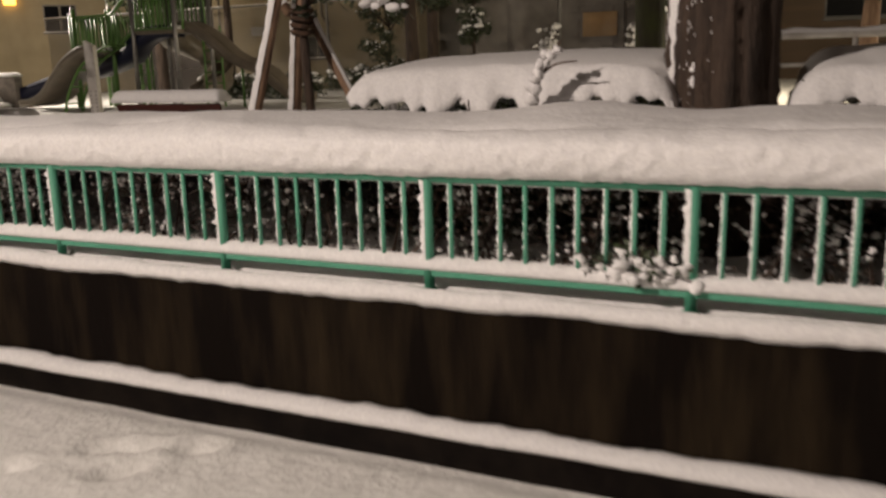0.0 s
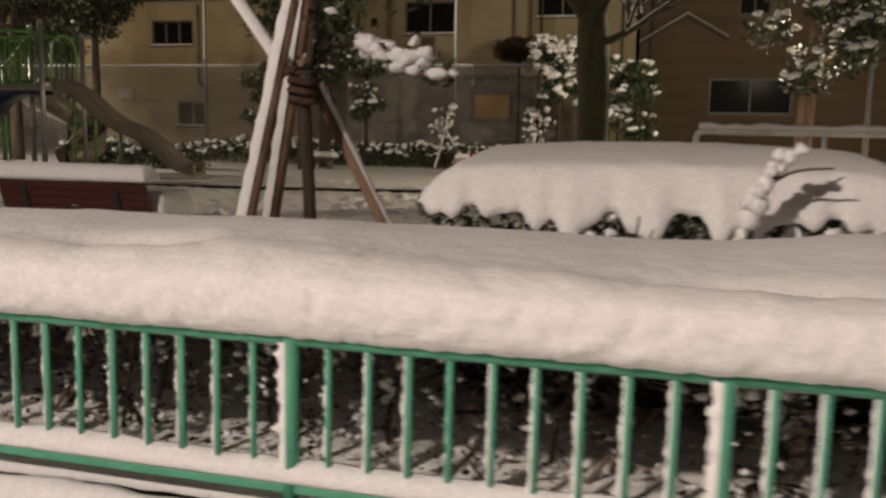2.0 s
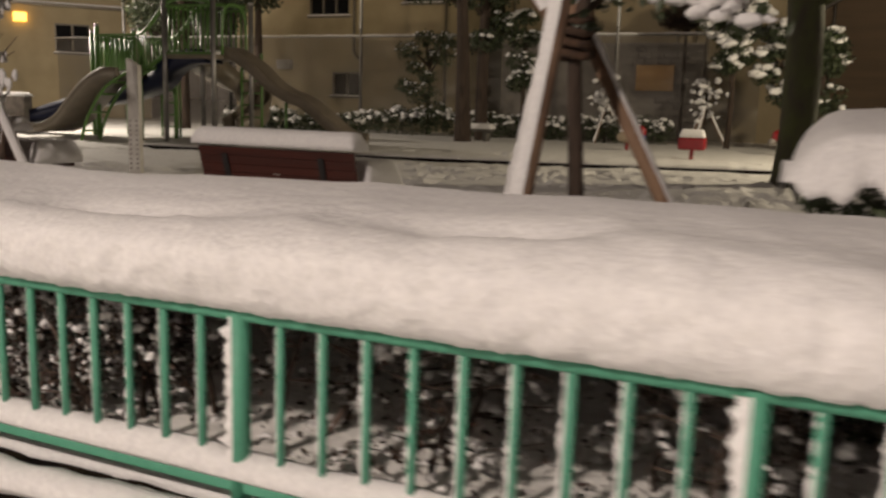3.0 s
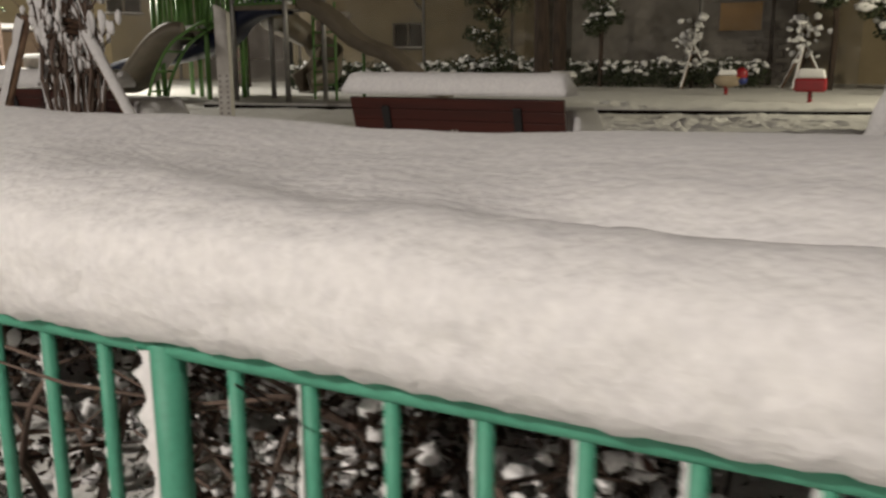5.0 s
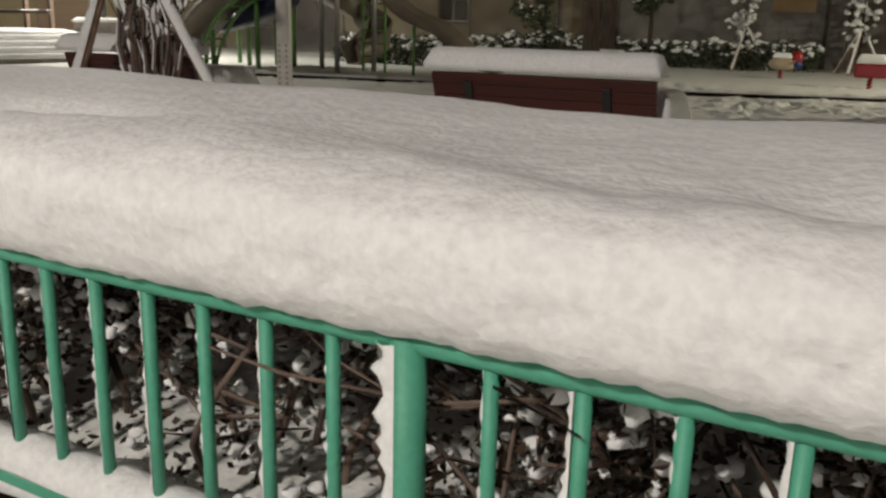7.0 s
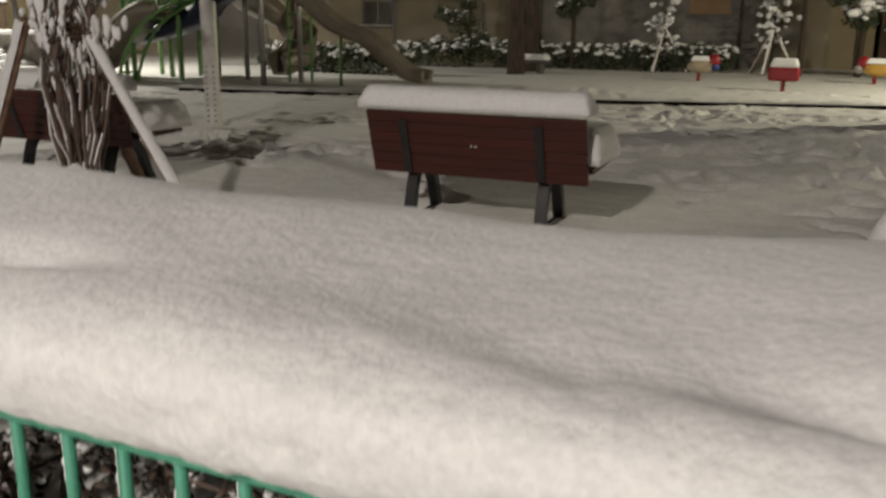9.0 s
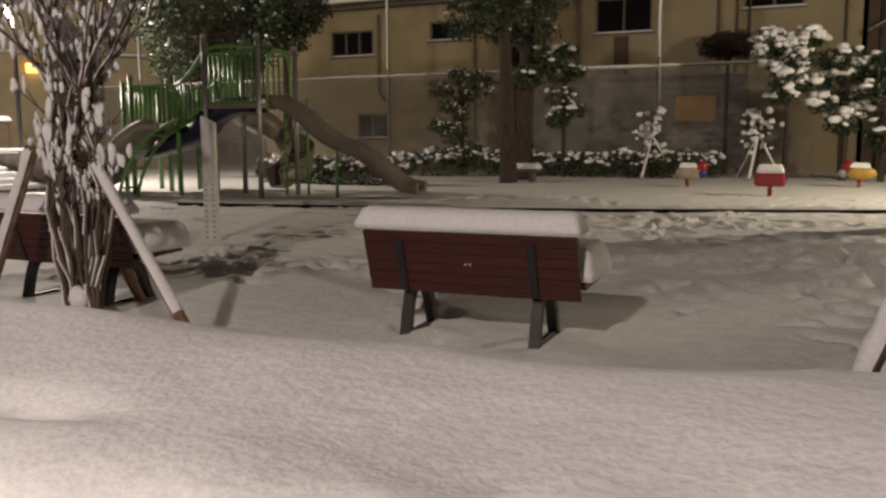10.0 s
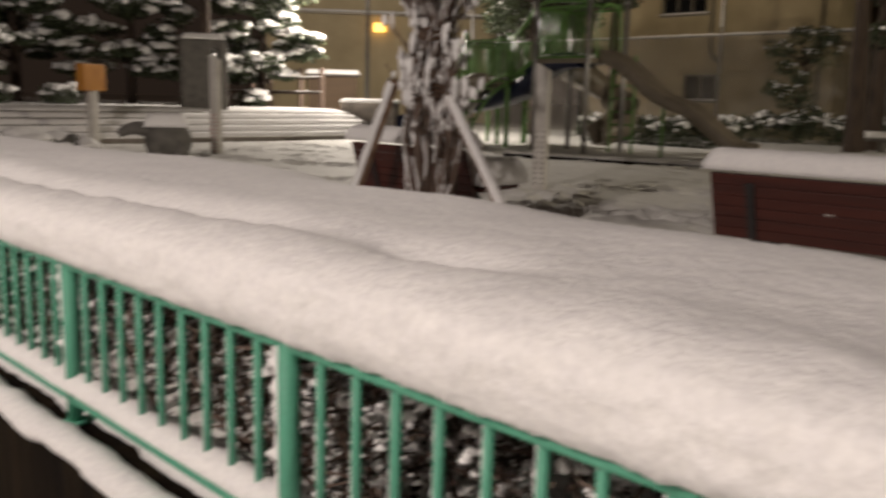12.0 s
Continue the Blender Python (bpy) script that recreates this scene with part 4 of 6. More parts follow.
v, f = lumps(q9, [tuple(p + Vector((-0.015, -0.012, 0.0)) + Vector(q9.normal(0, 0.014, 3))) for p in stick], [0.036 - 0.0008 * i + q9.uniform(-0.012, 0.010) for i in range(22)], 2, 0.25, 1.0)
tagged(mesh_object("twig_snow", v, f, SNOW, twig, "snow stuck along the twig"), kind="stuff")


# ---------------------------------------------------------------- playground tower
def bar(name, parent, pts, r, mat, n=8, label=""):
    bm = bmesh.new()
    tube(bm, pts, r, n)
    return part(name, bm, mat, parent, label, smooth=True)


def rail_panel(parent, a, b, z0, z1, count, arch=0.0):
    """A guard panel of upright bars between two posts; arch lifts the top in a curve."""
    a, b = Vector(a), Vector(b)
    lift = lambda f: arch * math.sin(math.pi * f)
    bar("panel_rail", parent, [(*a.lerp(b, f).xy, z1 + lift(f)) for f in np.linspace(0, 1, 9)], 0.028, PLAY_GREEN)
    bar("panel_rail", parent, [(*a.lerp(b, f).xy, z0 + lift(f) * 0.6) for f in np.linspace(0, 1, 9)], 0.026, PLAY_GREEN)
    for k in range(1, count + 1):
        f = k / (count + 1)
        p = a.lerp(b, f)
        bar("panel_bar", parent, [(p.x, p.y, z0 + lift(f) * 0.6), (p.x, p.y, z1 + lift(f))], 0.022, PLAY_GREEN, 6)


def build_tower():
    tower = thing("playground_tower", "green playground climbing tower with grey-tan wavy slides", "playground equipment", (-15.27, 14.5, 0.6))
    o = Vector((15.0, -14.5, -0.6))
    at = lambda *p: Vector(p) + o
    posts = [(-15.75, 13.9, 4.0), (-14.38, 13.9, 3.95), (-15.68, 15.1, 4.0), (-14.27, 15.1, 3.78), (-18.0, 14.1, 3.25), (-16.68, 14.1, 3.2), (-18.0, 15.3, 3.25), (-16.7, 15.3, 3.2), (-19.3, 15.2, 3.2), (-19.3, 16.4, 3.2), (-18.0, 16.4, 3.2)]
    for x, y, z in posts:
        p = bar("post", tower, [at(x, y, 0.5), at(x, y, z)], 0.056, PLAY_GREEN if x < -16 else STEEL, 10)
        bm = bmesh.new()
        tube(bm, [at(x, y, z), at(x, y, z + 0.06)], [0.064, 0.045], 10)
        part("post_cap", bm, STEEL, p, smooth=True)
    for x0, x1, y0, y1, z in ((-15.75, -14.3, 13.9, 15.1, 2.60), (-18.0, -16.7, 14.1, 15.3, 2.12), (-19.3, -18.0, 15.2, 16.4, 2.12)):
        bm = bmesh.new()
        box(bm, at(x0, y0, z - 0.1), at(x1, y1, z), 0.02)
        part("deck", bm, SLIDE_TAN, tower)
        bm = bmesh.new()
        rounded_slab(bm, *(at(x0 + 0.03, 0, 0).x, at(x1 - 0.03, 0, 0).x, at(0, y0 + 0.03, 0).y, at(0, y1 - 0.03, 0).y, at(0, 0, z + 0.002).z, at(0, 0, z + 0.10).z), 3, 14, 12, 0.1)
        part("deck_snow", bm, SNOW, tower, smooth=True)
    P = lambda i: at(posts[i][0], posts[i][1], 0)
    rail_panel(tower, P(0), P(1), 2.02, 3.05, 9, 0.0)
    rail_panel(tower, P(0), P(2), 2.02, 3.05, 7)
    rail_panel(tower, P(2), P(3), 2.02, 3.05, 9)
    rail_panel(tower, P(4), P(5), 1.54, 2.45, 9)
    rail_panel(tower, P(4), P(6), 1.54, 2.45, 7)
    rail_panel(tower, P(6), P(7), 1.54, 2.45, 9)
    rail_panel(tower, P(8), P(6), 1.54, 2.45, 9)
    rail_panel(tower, P(8), P(9), 1.54, 2.45, 8)
    rail_panel(tower, P(9), P(10), 1.54, 2.45, 9)
    for y in (13.95, 15.05):
        # curved rails that climb from the low deck to the high one
        low = smooth_path([at(-16.68, y + 0.15, 3.05), at(-16.4, y, 3.10), at(-16.1, y, 3.35), at(-15.75, y, 3.72), at(-15.2, y, 3.80), at(-14.4, y, 3.72)], 14)
        bar("curved_rail", tower, low, 0.045, PLAY_GREEN)
        flo = smooth_path([at(-16.68, y + 0.1, 2.15), at(-16.4, y, 2.2), at(-16.1, y, 2.4), at(-15.75, y, 2.62)], 10)
        bar("curved_rail", tower, flo, 0.05, PLAY_GREEN)
        for f in (0.2, 0.35, 0.5, 0.65, 0.8):
            a, b = flo[int(f * 9)], low[int(f * 6)]
            bar("panel_bar", tower, [a, b], 0.022, PLAY_GREEN, 6)
    # arch rail over the head of the slide
    bar("arch_rail", tower, smooth_path([at(-14.3, 14.1, 2.6), at(-14.3, 14.15, 3.5), at(-14.3, 14.5, 3.72), at(-14.3, 14.9, 3.5), at(-14.3, 14.95, 2.6)], 16), 0.03, PLAY_GREEN)
    # long wavy slide
    bm = bmesh.new()
    trough(bm, smooth_path([at(-14.75, 14.5, 2.58), at(-14.3, 14.5, 2.58), at(-13.75, 14.52, 2.30), at(-13.2, 14.55, 1.86), at(-12.8, 14.58, 1.66), at(-12.35, 14.6, 1.50), at(-11.85, 14.62, 1.14), at(-11.45, 14.66, 0.86), at(-11.05, 14.7, 0.78)], 40), 0.50, 0.20)
    part("wave_slide", bm, SLIDE_TAN, tower, "grey-tan wavy plastic slide", smooth=True)
    bar("slide_leg", tower, [at(-12.96, 14.6, 0.5), at(-12.96, 14.6, 1.62)], 0.035, PLAY_GREEN)
    # wide double slide off the low deck
    bm = bmesh.new()
    trough(bm, smooth_path([at(-16.55, 13.75, 2.10), at(-17.0, 13.75, 2.10), at(-17.5, 13.75, 1.86), at(-18.0, 13.78, 1.45), at(-18.5, 13.8, 1.02), at(-19.0, 13.8, 0.80), at(-19.45, 13.8, 0.76)], 30), 0.95, 0.16, 2)
    part("double_slide", bm, SLIDE_TAN, tower, "grey-tan double slide", smooth=True)
    # navy ramp under the high deck
    bm = bmesh.new()
    trough(bm, smooth_path([at(-14.7, 14.3, 2.46), at(-15.3, 14.3, 2.44), at(-15.9, 14.3, 2.2), at(-16.5, 14.5, 1.86), at(-17.8, 14.8, 1.55), at(-19.5, 14.9, 1.30), at(-20.9, 14.9, 0.95), at(-21.4, 14.9, 0.8)], 30), 0.55, 0.26)
    part("navy_slide", bm, BLUE, tower, "dark navy plastic slide", smooth=True)
    # curling slide behind
    bm = bmesh.new()
    trough(bm, smooth_path([at(-15.7, 15.2, 2.45), at(-16.0, 15.8, 2.2), at(-15.7, 16.4, 1.8), at(-15.1, 16.4, 1.4), at(-14.85, 15.9, 1.05), at(-15.0, 15.4, 0.78)], 30), 0.55, 0.42)
    part("curling_slide", bm, SLIDE_TAN, tower, "grey-tan curling slide", smooth=True)
    # ladder with rungs
    for x in (-14.62, -14.05):
        bar("ladder_rail", tower, [at(x, 15.2, 0.5), at(x, 15.2, 2.7)], 0.03, PLAY_GREEN)
    for z in np.arange(0.95, 2.6, 0.28):
        bar("rung", tower, [at(-14.62, 15.2, z), at(-14.05, 15.2, z)], 0.02, PLAY_GREEN, 6)
    # arched climbing ladder
    for y in (13.15, 13.7):
        bar("arch_ladder_rail", tower, smooth_path([at(-17.3, y - 0.3, 0.5), at(-17.2, y - 0.2, 1.1), at(-16.9, y, 1.75), at(-16.5, y + 0.2, 2.1), at(-16.1, y + 0.3, 2.3)], 14), 0.035, PLAY_GREEN)
    for f in range(2, 13, 2):
        pair = [smooth_path([at(-17.3, y - 0.3, 0.5), at(-17.2, y - 0.2, 1.1), at(-16.9, y, 1.75), at(-16.5, y + 0.2, 2.1), at(-16.1, y + 0.3, 2.3)], 14)[f] for y in (13.15, 13.7)]
        bar("rung", tower, pair, 0.022, PLAY_GREEN, 6)
    for x, y in ((-17.6, 15.8), (-17.0, 15.8)):
        bar("ladder_rail", tower, [at(x, y, 0.5), at(x, y, 2.2)], 0.03, PLAY_GREEN)
    for z in np.arange(0.9, 2.1, 0.3):
        bar("rung", tower, [at(-17.6, 15.8, z), at(-17.0, 15.8, z)], 0.02, PLAY_GREEN, 6)
    bm = bmesh.new()
    rounded_slab(bm, *(at(-17.0, 0, 0).x, at(-16.55, 0, 0).x, at(0, 13.35, 0).y, at(0, 14.1, 0).y, at(0, 0, 2.13).z, at(0, 0, 2.2).z), 9, 10, 10, 0.1)
    part("slide_snow", bm, SNOW, tower, smooth=True)
    return tower


build_tower()


# ---------------------------------------------------------------- posts, riders, edging
def build_marker_post(x, y, h, w, label, letters):
    post = thing("marker_post", label, "post", (x, y, 0.58), 25)
    bm = bmesh.new()
    box(bm, (-w / 2, -w / 2, 0), (w / 2, w / 2, h), 0.008)
    for v in bm.verts:
        if v.co.z > h - 0.05:
            v.co.z -= (v.co.x / w + 0.5) * 0.09
    part("shaft", bm, WHITE_PAINT, post)
    for k in range(11 if letters else 0):
        for c in (-0.28, 0.28):
            bm = bmesh.new()
            box(bm, (c * w - 0.09 * w, -w / 2 - 0.003, 0.10 + k * 0.062), (c * w + 0.09 * w, -w / 2 + 0.001, 0.128 + k * 0.062))
            part("lettering", bm, GREY_TEXT if letters == 1 else RED_TEXT, post, "column of faded painted characters")
    return post


build_marker_post(-10.53, 7.22, 1.54, 0.15, "white square marker post with a slanted top, lettered below", 1)
build_marker_post(-17.4, 6.9, 1.75, 0.15, "white square marker post with faded red lettering", 2)
orange = build_marker_post(-21.0, 6.3, 1.55, 0.16, "weathered post carrying an orange panel", 0)
bm = bmesh.new()
box(bm, (-0.10, -0.30, 1.1), (0.10, 0.30, 1.62), 0.02)
part("panel", bm, ORANGE, orange, "orange painted panel")


def build_rider(place, turn, kind, label):
    rider = thing("spring_rider", label, "spring rider", place, turn, "spring riders")
    bm = bmesh.new()
    coil = [(0.034 * math.cos(t), 0.034 * math.sin(t), -0.02 + 0.34 * t / 31.4) for t in np.linspace(0, 31.4, 60)]
    tube(bm, coil, 0.022, 6)
    part("spring", bm, RED, rider, "red coil spring", smooth=True)
    bm = bmesh.new()
    tops = []
    if kind == "box":
        box(bm, (-0.30, -0.13, 0.28), (0.30, 0.13, 0.56), 0.05)
        body = part("body", bm, RED, rider, smooth=False)
        tops = [(-0.27, 0.27, -0.12, 0.12, 0.555, 0.74)]
    else:
        bm2 = bmesh.new()
        bmesh.ops.create_icosphere(bm, subdivisions=3, radius=1, matrix=Matrix.Translation((0.05, 0, 0.46)) @ Matrix.Diagonal((0.34, 0.13, 0.17, 1)))
        part("body", bm, YELLOW if kind == "yellow" else PALE_TOY, rider, smooth=True)
        bmesh.ops.create_icosphere(bm2, subdivisions=3, radius=1, matrix=Matrix.Translation((0.34 if kind == "pale" else -0.26, 0, 0.60)) @ Matrix.Diagonal((0.15, 0.11, 0.17, 1)))
        head = part("head", bm2, RED, rider, "red head", smooth=True)
        bm2 = bmesh.new()
        bmesh.ops.create_icosphere(bm2, subdivisions=2, radius=1, matrix=Matrix.Translation((0.36 if kind == "pale" else -0.36, 0, 0.46)) @ Matrix.Diagonal((0.13, 0.12, 0.11, 1)))
        part("muzzle", bm2, BLUE_TOY if kind == "pale" else GREY_TEXT, head, smooth=True)
        bm2 = bmesh.new()
        box(bm2, (0.28 if kind == "pale" else -0.2, -0.2, 0.5), (0.32 if kind == "pale" else -0.16, 0.2, 0.54), 0.01)
        part("handle", bm2, YELLOW, rider, "yellow handle bar")
        tops = [(-0.2, 0.24, -0.10, 0.10, 0.585, 0.72)]
    bm = bmesh.new()
    for t in tops:
        rounded_slab(bm, *t, 5, 18, 10, 0.08)
    part("snow_pad", bm, SNOW, rider, "snow on its back", smooth=True)
    return rider


build_rider((-4.93, 18.2, 0.54), 0, "box", "red box-shaped spring rider capped with snow")
build_rider((-7.05, 21.3, 0.50), 5, "pale", "pale spring rider with a red and blue head, snowy back")
build_rider((-3.12, 22.2, 0.50), -8, "yellow", "yellow spring rider with a red head, snowy back")


def build_elephant():
    toy = thing("stone_animal", "grey play animal with a long snout half buried in snow", "play sculpture", (-16.45, 5.5, 0.53), 60)
    bm = bmesh.new()
    bmesh.ops.create_icosphere(bm, subdivisions=3, radius=1, matrix=Matrix.Translation((0, 0, 0.42)) @ Matrix.Diagonal((0.36, 0.24, 0.30, 1)))
    for x in (-0.2, 0.2):
        for y in (-0.13, 0.13):
            tube(bm, [(x, y, 0), (x, y, 0.4)], [0.10, 0.11], 12)
    tube(bm, smooth_path([(-0.2, 0, 0.55), (-0.45, 0, 0.60), (-0.62, 0, 0.56), (-0.72, 0, 0.50)], 10), [0.13 - 0.008 * i for i in range(10)], 12)
    part("body", bm, STONE, toy, smooth=True)
    bm = bmesh.new()
    rounded_slab(bm, -0.34, 0.30, -0.20, 0.20, 0.62, 0.84, 4, 20, 14, 0.16)
    part("snow_pad", bm, SNOW, toy, "snow on its back", smooth=True)


build_elephant()


def build_edging():
    line = smooth_path([(-15.0, 11.8, 0.6), (-12, 12.2, 0.6), (-9.4, 12.6, 0.6), (-7.5, 13.05, 0.6), (-5.7, 13.55, 0.6), (-4.2, 14.0, 0.6), (-3.0, 14.45, 0.6), (-2.2, 15.2, 0.6), (-1.9, 16.3, 0.6), (-2.0, 18.0, 0.6)], 120)
    sand = thing("play_area_kerb", "low dark kerb round the play area, snow on its top", "kerb", kind="structure")
    bm = bmesh.new()
    rings, tops = [], []
    for i, p in enumerate(line):
        d = (line[min(i + 1, 119)] - line[max(i - 1, 0)]).normalized()
        s = Vector((-d.y, d.x, 0))
        rings.append([bm.verts.new(p + s * a + Vector((0, 0, b))) for a, b in ((-0.06, -0.1), (-0.055, 0.075), (0.055, 0.075), (0.06, -0.1))])
        tops.append((p, s))
    for a, b in zip(rings, rings[1:]):
        for k in range(3):
            bm.faces.new((a[k], a[k + 1], b[k + 1], b[k]))
    part("kerb", bm, KERB_DARK, sand)
    q = np.random.default_rng(91)
    bm = bmesh.new()
    rings = []
    for p, s in tops:
        h = 0.045 + 0.015 * q.normal()
        rings.append([bm.verts.new(p + s * a + Vector((0, 0, 0.076 + b * h))) for a, b in ((-0.045, 0), (-0.03, 0.8), (0.05, 1.0), (0.16, 0.6), (0.45, -1.2))])
    for a, b in zip(rings, rings[1:]):
        for k in range(4):
            bm.faces.new((a[k], a[k + 1], b[k + 1], b[k]))
    part("kerb_snow", bm, SNOW_TROD, sand, smooth=True)


build_edging()


def build_barrier():
    rail = thing("barrier_rail", "white steel barrier rail behind the hedge, snow along its top", "railing", (0.0, 10.1, 0.58))
    bm = bmesh.new()
    tube(bm, smooth_path([(-1.0, 0, 0), (-1.0, 0, 0.9), (-1.0, 0, 1.18), (-0.9, 0, 1.25), (-0.6, 0, 1.25), (1.6, 0, 1.25), (3.2, 0, 1.25)], 40), 0.045, 10)
    part("top_tube", bm, WHITE_PAINT, rail, smooth=True)
    bm = bmesh.new()
    tube(bm, [(-1.0, 0, 0.85), (3.2, 0, 0.85)], 0.03, 8)
    part("mid_tube", bm, WHITE_PAINT, rail, smooth=True)
    for x in (0.6, 2.2):
        bm = bmesh.new()
        tube(bm, [(x, 0, 0), (x, 0, 1.25)], 0.035, 8)
        part("leg", bm, WHITE_PAINT, rail, smooth=True)
    v, f = snow_on_bar((-0.98, 0, 1.25), (3.2, 0, 1.25), 0.045, 12, (0, 0, 1), 0.07, 0.05)
    mesh_object("rail_snow", v, f, SNOW, rail, "snow along the top tube")


build_barrier()


# ---------------------------------------------------------------- trees and bushes of the square
def build_tree(name, label, base, trunk, blobs, leaf, count, snow, seed, leaf_mat=LEAF_DARK, bark=BARK, snow_size=(0.05, 0.12), category="tree"):
    """trunk: points with radii; blobs: centre and radii of leaf masses; snow: lumps lying on each mass."""
    q = np.random.default_rng(seed)
    tree = thing(name, label, category, base)
    if trunk:
        bm = bmesh.new()
        pts = smooth_path([p[:3] for p in trunk], 16)
        rad = list(np.interp(np.linspace(0, 1, 16), np.linspace(0, 1, len(trunk)), [p[3] for p in trunk]))
        tube(bm, pts, rad, 10)
        part("trunk", bm, bark, tree, smooth=True)
        for c in blobs[:14]:
            z = min(max(c[2] - 0.6 * c[4] - 0.3, trunk[0][2] + 0.3), trunk[-1][2])
            a = min(pts, key=lambda p: abs(p.z - z))
            bm = bmesh.new()
            e = Vector(c[:3])
            tube(bm, smooth_path([a, a.lerp(e, 0.5) + Vector((0, 0, 0.08)), e], 6), [0.05, 0.042, 0.034, 0.026, 0.018, 0.01], 6)
            part("limb", bm, bark, tree, smooth=True)
    leaves, caps, sizes = [], [], []
    per = count // len(blobs)
    for cx, cy, cz, rx, rz in blobs:
        d = q.normal(0, 1, (per, 3))
        d /= np.linalg.norm(d, axis=1, keepdims=True)
        r = q.uniform(0.35, 1.08, (per, 1)) ** 0.6
        wob = 1 + 0.22 * np.sin(d @ q.normal(0, 2.5, (3, 3)) + q.uniform(0, 6, 3)).mean(1, keepdims=True)
        leaves.append(np.array((cx, cy, cz)) + d * r * wob * np.array((rx, rx, rz)))
        n = max(1, int(snow * q.uniform(0.7, 1.3)))
        d = q.normal(0, 1, (n, 3))
        d[:, 2] = np.abs(d[:, 2]) + 0.15
        d /= np.linalg.norm(d, axis=1, keepdims=True)
        caps.append(np.array((cx, cy, cz)) + d * np.array((rx, rx, rz)) * q.uniform(0.8, 1.03, (n, 1)))
        sizes.append(q.uniform(*snow_size, n))
    v, f = leaf_cards(q, np.concatenate(leaves), leaf)
    crown = tagged(mesh_object("crown", v, f, leaf_mat, tree, smooth=False), kind="stuff")
    if snow:
        v, f = lumps(q, np.concatenate(caps), np.concatenate(sizes), 2, 0.4, 0.55)
        tagged(mesh_object("crown_snow", v, f, SNOW, tree, "snow lying on the foliage"), kind="stuff")
    return tree


def spread(seed, n, cx, cy, z0, z1, wide, r, flat=0.7):
    q = np.random.default_rng(seed)
    out = []
    for k in range(n):
        z = q.uniform(z0, z1)
        a, d = q.uniform(0, 6.28), wide * math.sqrt(q.random())
        s = r * q.uniform(0.7, 1.25)
        out.append((cx + d * math.cos(a), cy + d * math.sin(a), z, s, s * flat))
    return out


build_tree("evergreen_tree", "tall evergreen with a stout leaning trunk and dark crown, little snow", (-11.95, 21.7, 0.55), [(0, 0, 0, 0.27), (-0.04, 0, 1.5, 0.21), (-0.10, 0, 3.2, 0.18), (-0.2, 0, 5.0, 0.14), (-0.2, 0, 7.0, 0.06)],
           spread(1, 26, -0.2, 0, 4.2, 7.5, 1.7, 0.65), 0.13, 9000, 3, 201)
build_tree("evergreen_tree", "dark narrow evergreen tree standing close behind the others", (-12.15, 23.6, 0.55), [(0, 0, 0, 0.22), (0, 0, 3, 0.18), (0.1, 0, 6.5, 0.06)], spread(2, 22, 0, 0, 3.0, 7.5, 1.0, 0.5), 0.13, 6000, 4, 202)
build_tree("evergreen_tree", "big dark evergreen behind the climbing tower, flecked with snow", (-22.1, 21.5, 0.55), [(0, 0, 0, 0.22), (0, 0, 3, 0.18), (0, 0, 6.5, 0.06)], spread(3, 46, 0, 0, 3.6, 8.0, 2.3, 0.78), 0.13, 24000, 7, 203, snow_size=(0.03, 0.08))
build_tree("evergreen_tree", "dark round-headed evergreen beside the climbing tower", (-19.7, 22.4, 0.55), [(0, 0, 0, 0.16), (0, 0, 3, 0.13), (0, 0, 5.5, 0.05)], spread(4, 24, 0, 0, 4.2, 6.6, 1.1, 0.62), 0.13, 12000, 3, 204, snow_size=(0.03, 0.08))
build_tree("small_evergreen", "small narrow evergreen with snow on its tiers", (-11.5, 25.6, 0.55), [(0, 0, 0, 0.08), (0, 0, 2.2, 0.06), (0, 0, 4.0, 0.02)],
           [(0, 0, 4.0, 0.42, 0.28), (-0.15, 0, 3.3, 0.5, 0.32), (0.35, 0, 3.35, 0.35, 0.22), (-0.05, 0, 2.6, 0.55, 0.35), (0.2, 0, 2.2, 0.45, 0.3), (-0.2, 0, 1.9, 0.4, 0.3)], 0.11, 3000, 12, 205, snow_size=(0.06, 0.14))
for x, y, w, h, clots, big, seed in ((-4.95, 25.3, 1.0, 4.0, 10, 0.19, 206), (-3.45, 25.5, 1.0, 3.6, 9, 0.18, 207), (-2.5, 25.2, 0.5, 3.1, 3, 0.13, 208)):
    build_tree("snowy_camellia", "round-headed evergreen bent under heavy clumps of snow", (x, y, 0.55), [(0, 0, 0, 0.09), (0.03, 0, 1.4, 0.08), (0, 0, h - 0.4, 0.03)],
               spread(seed, 14, 0, 0, h - 2.0, h + 0.25, w * 0.62, 0.40), 0.12, 4500, clots, seed, snow_size=(0.10, big * 1.15))
build_tree("climbing_shrub", "dark leafy shrub trained up by the net fence, flecked with snow", (-15.25, 26.3, 0.55), [(0, 0, 0, 0.06), (0, 0, 2.4, 0.03)], spread(9, 16, 0, 0, 0.6, 3.6, 1.0, 0.45), 0.11, 3500, 9, 209, snow_size=(0.025, 0.06), category="shrub")
build_tree("broadleaf_tree", "broadleaf evergreen with pale trunk, lit snow among its leaves", (0.85, 14.0, 0.55), [(0, 0, 0, 0.17), (0.0, 0, 1.4, 0.15), (0.1, 0, 3.4, 0.1), (0.1, 0, 5.0, 0.04)],
           spread(10, 30, 0.35, 0, 2.0, 6.0, 1.25, 0.42), 0.12, 7000, 11, 210, bark=STAKE, snow_size=(0.04, 0.10))
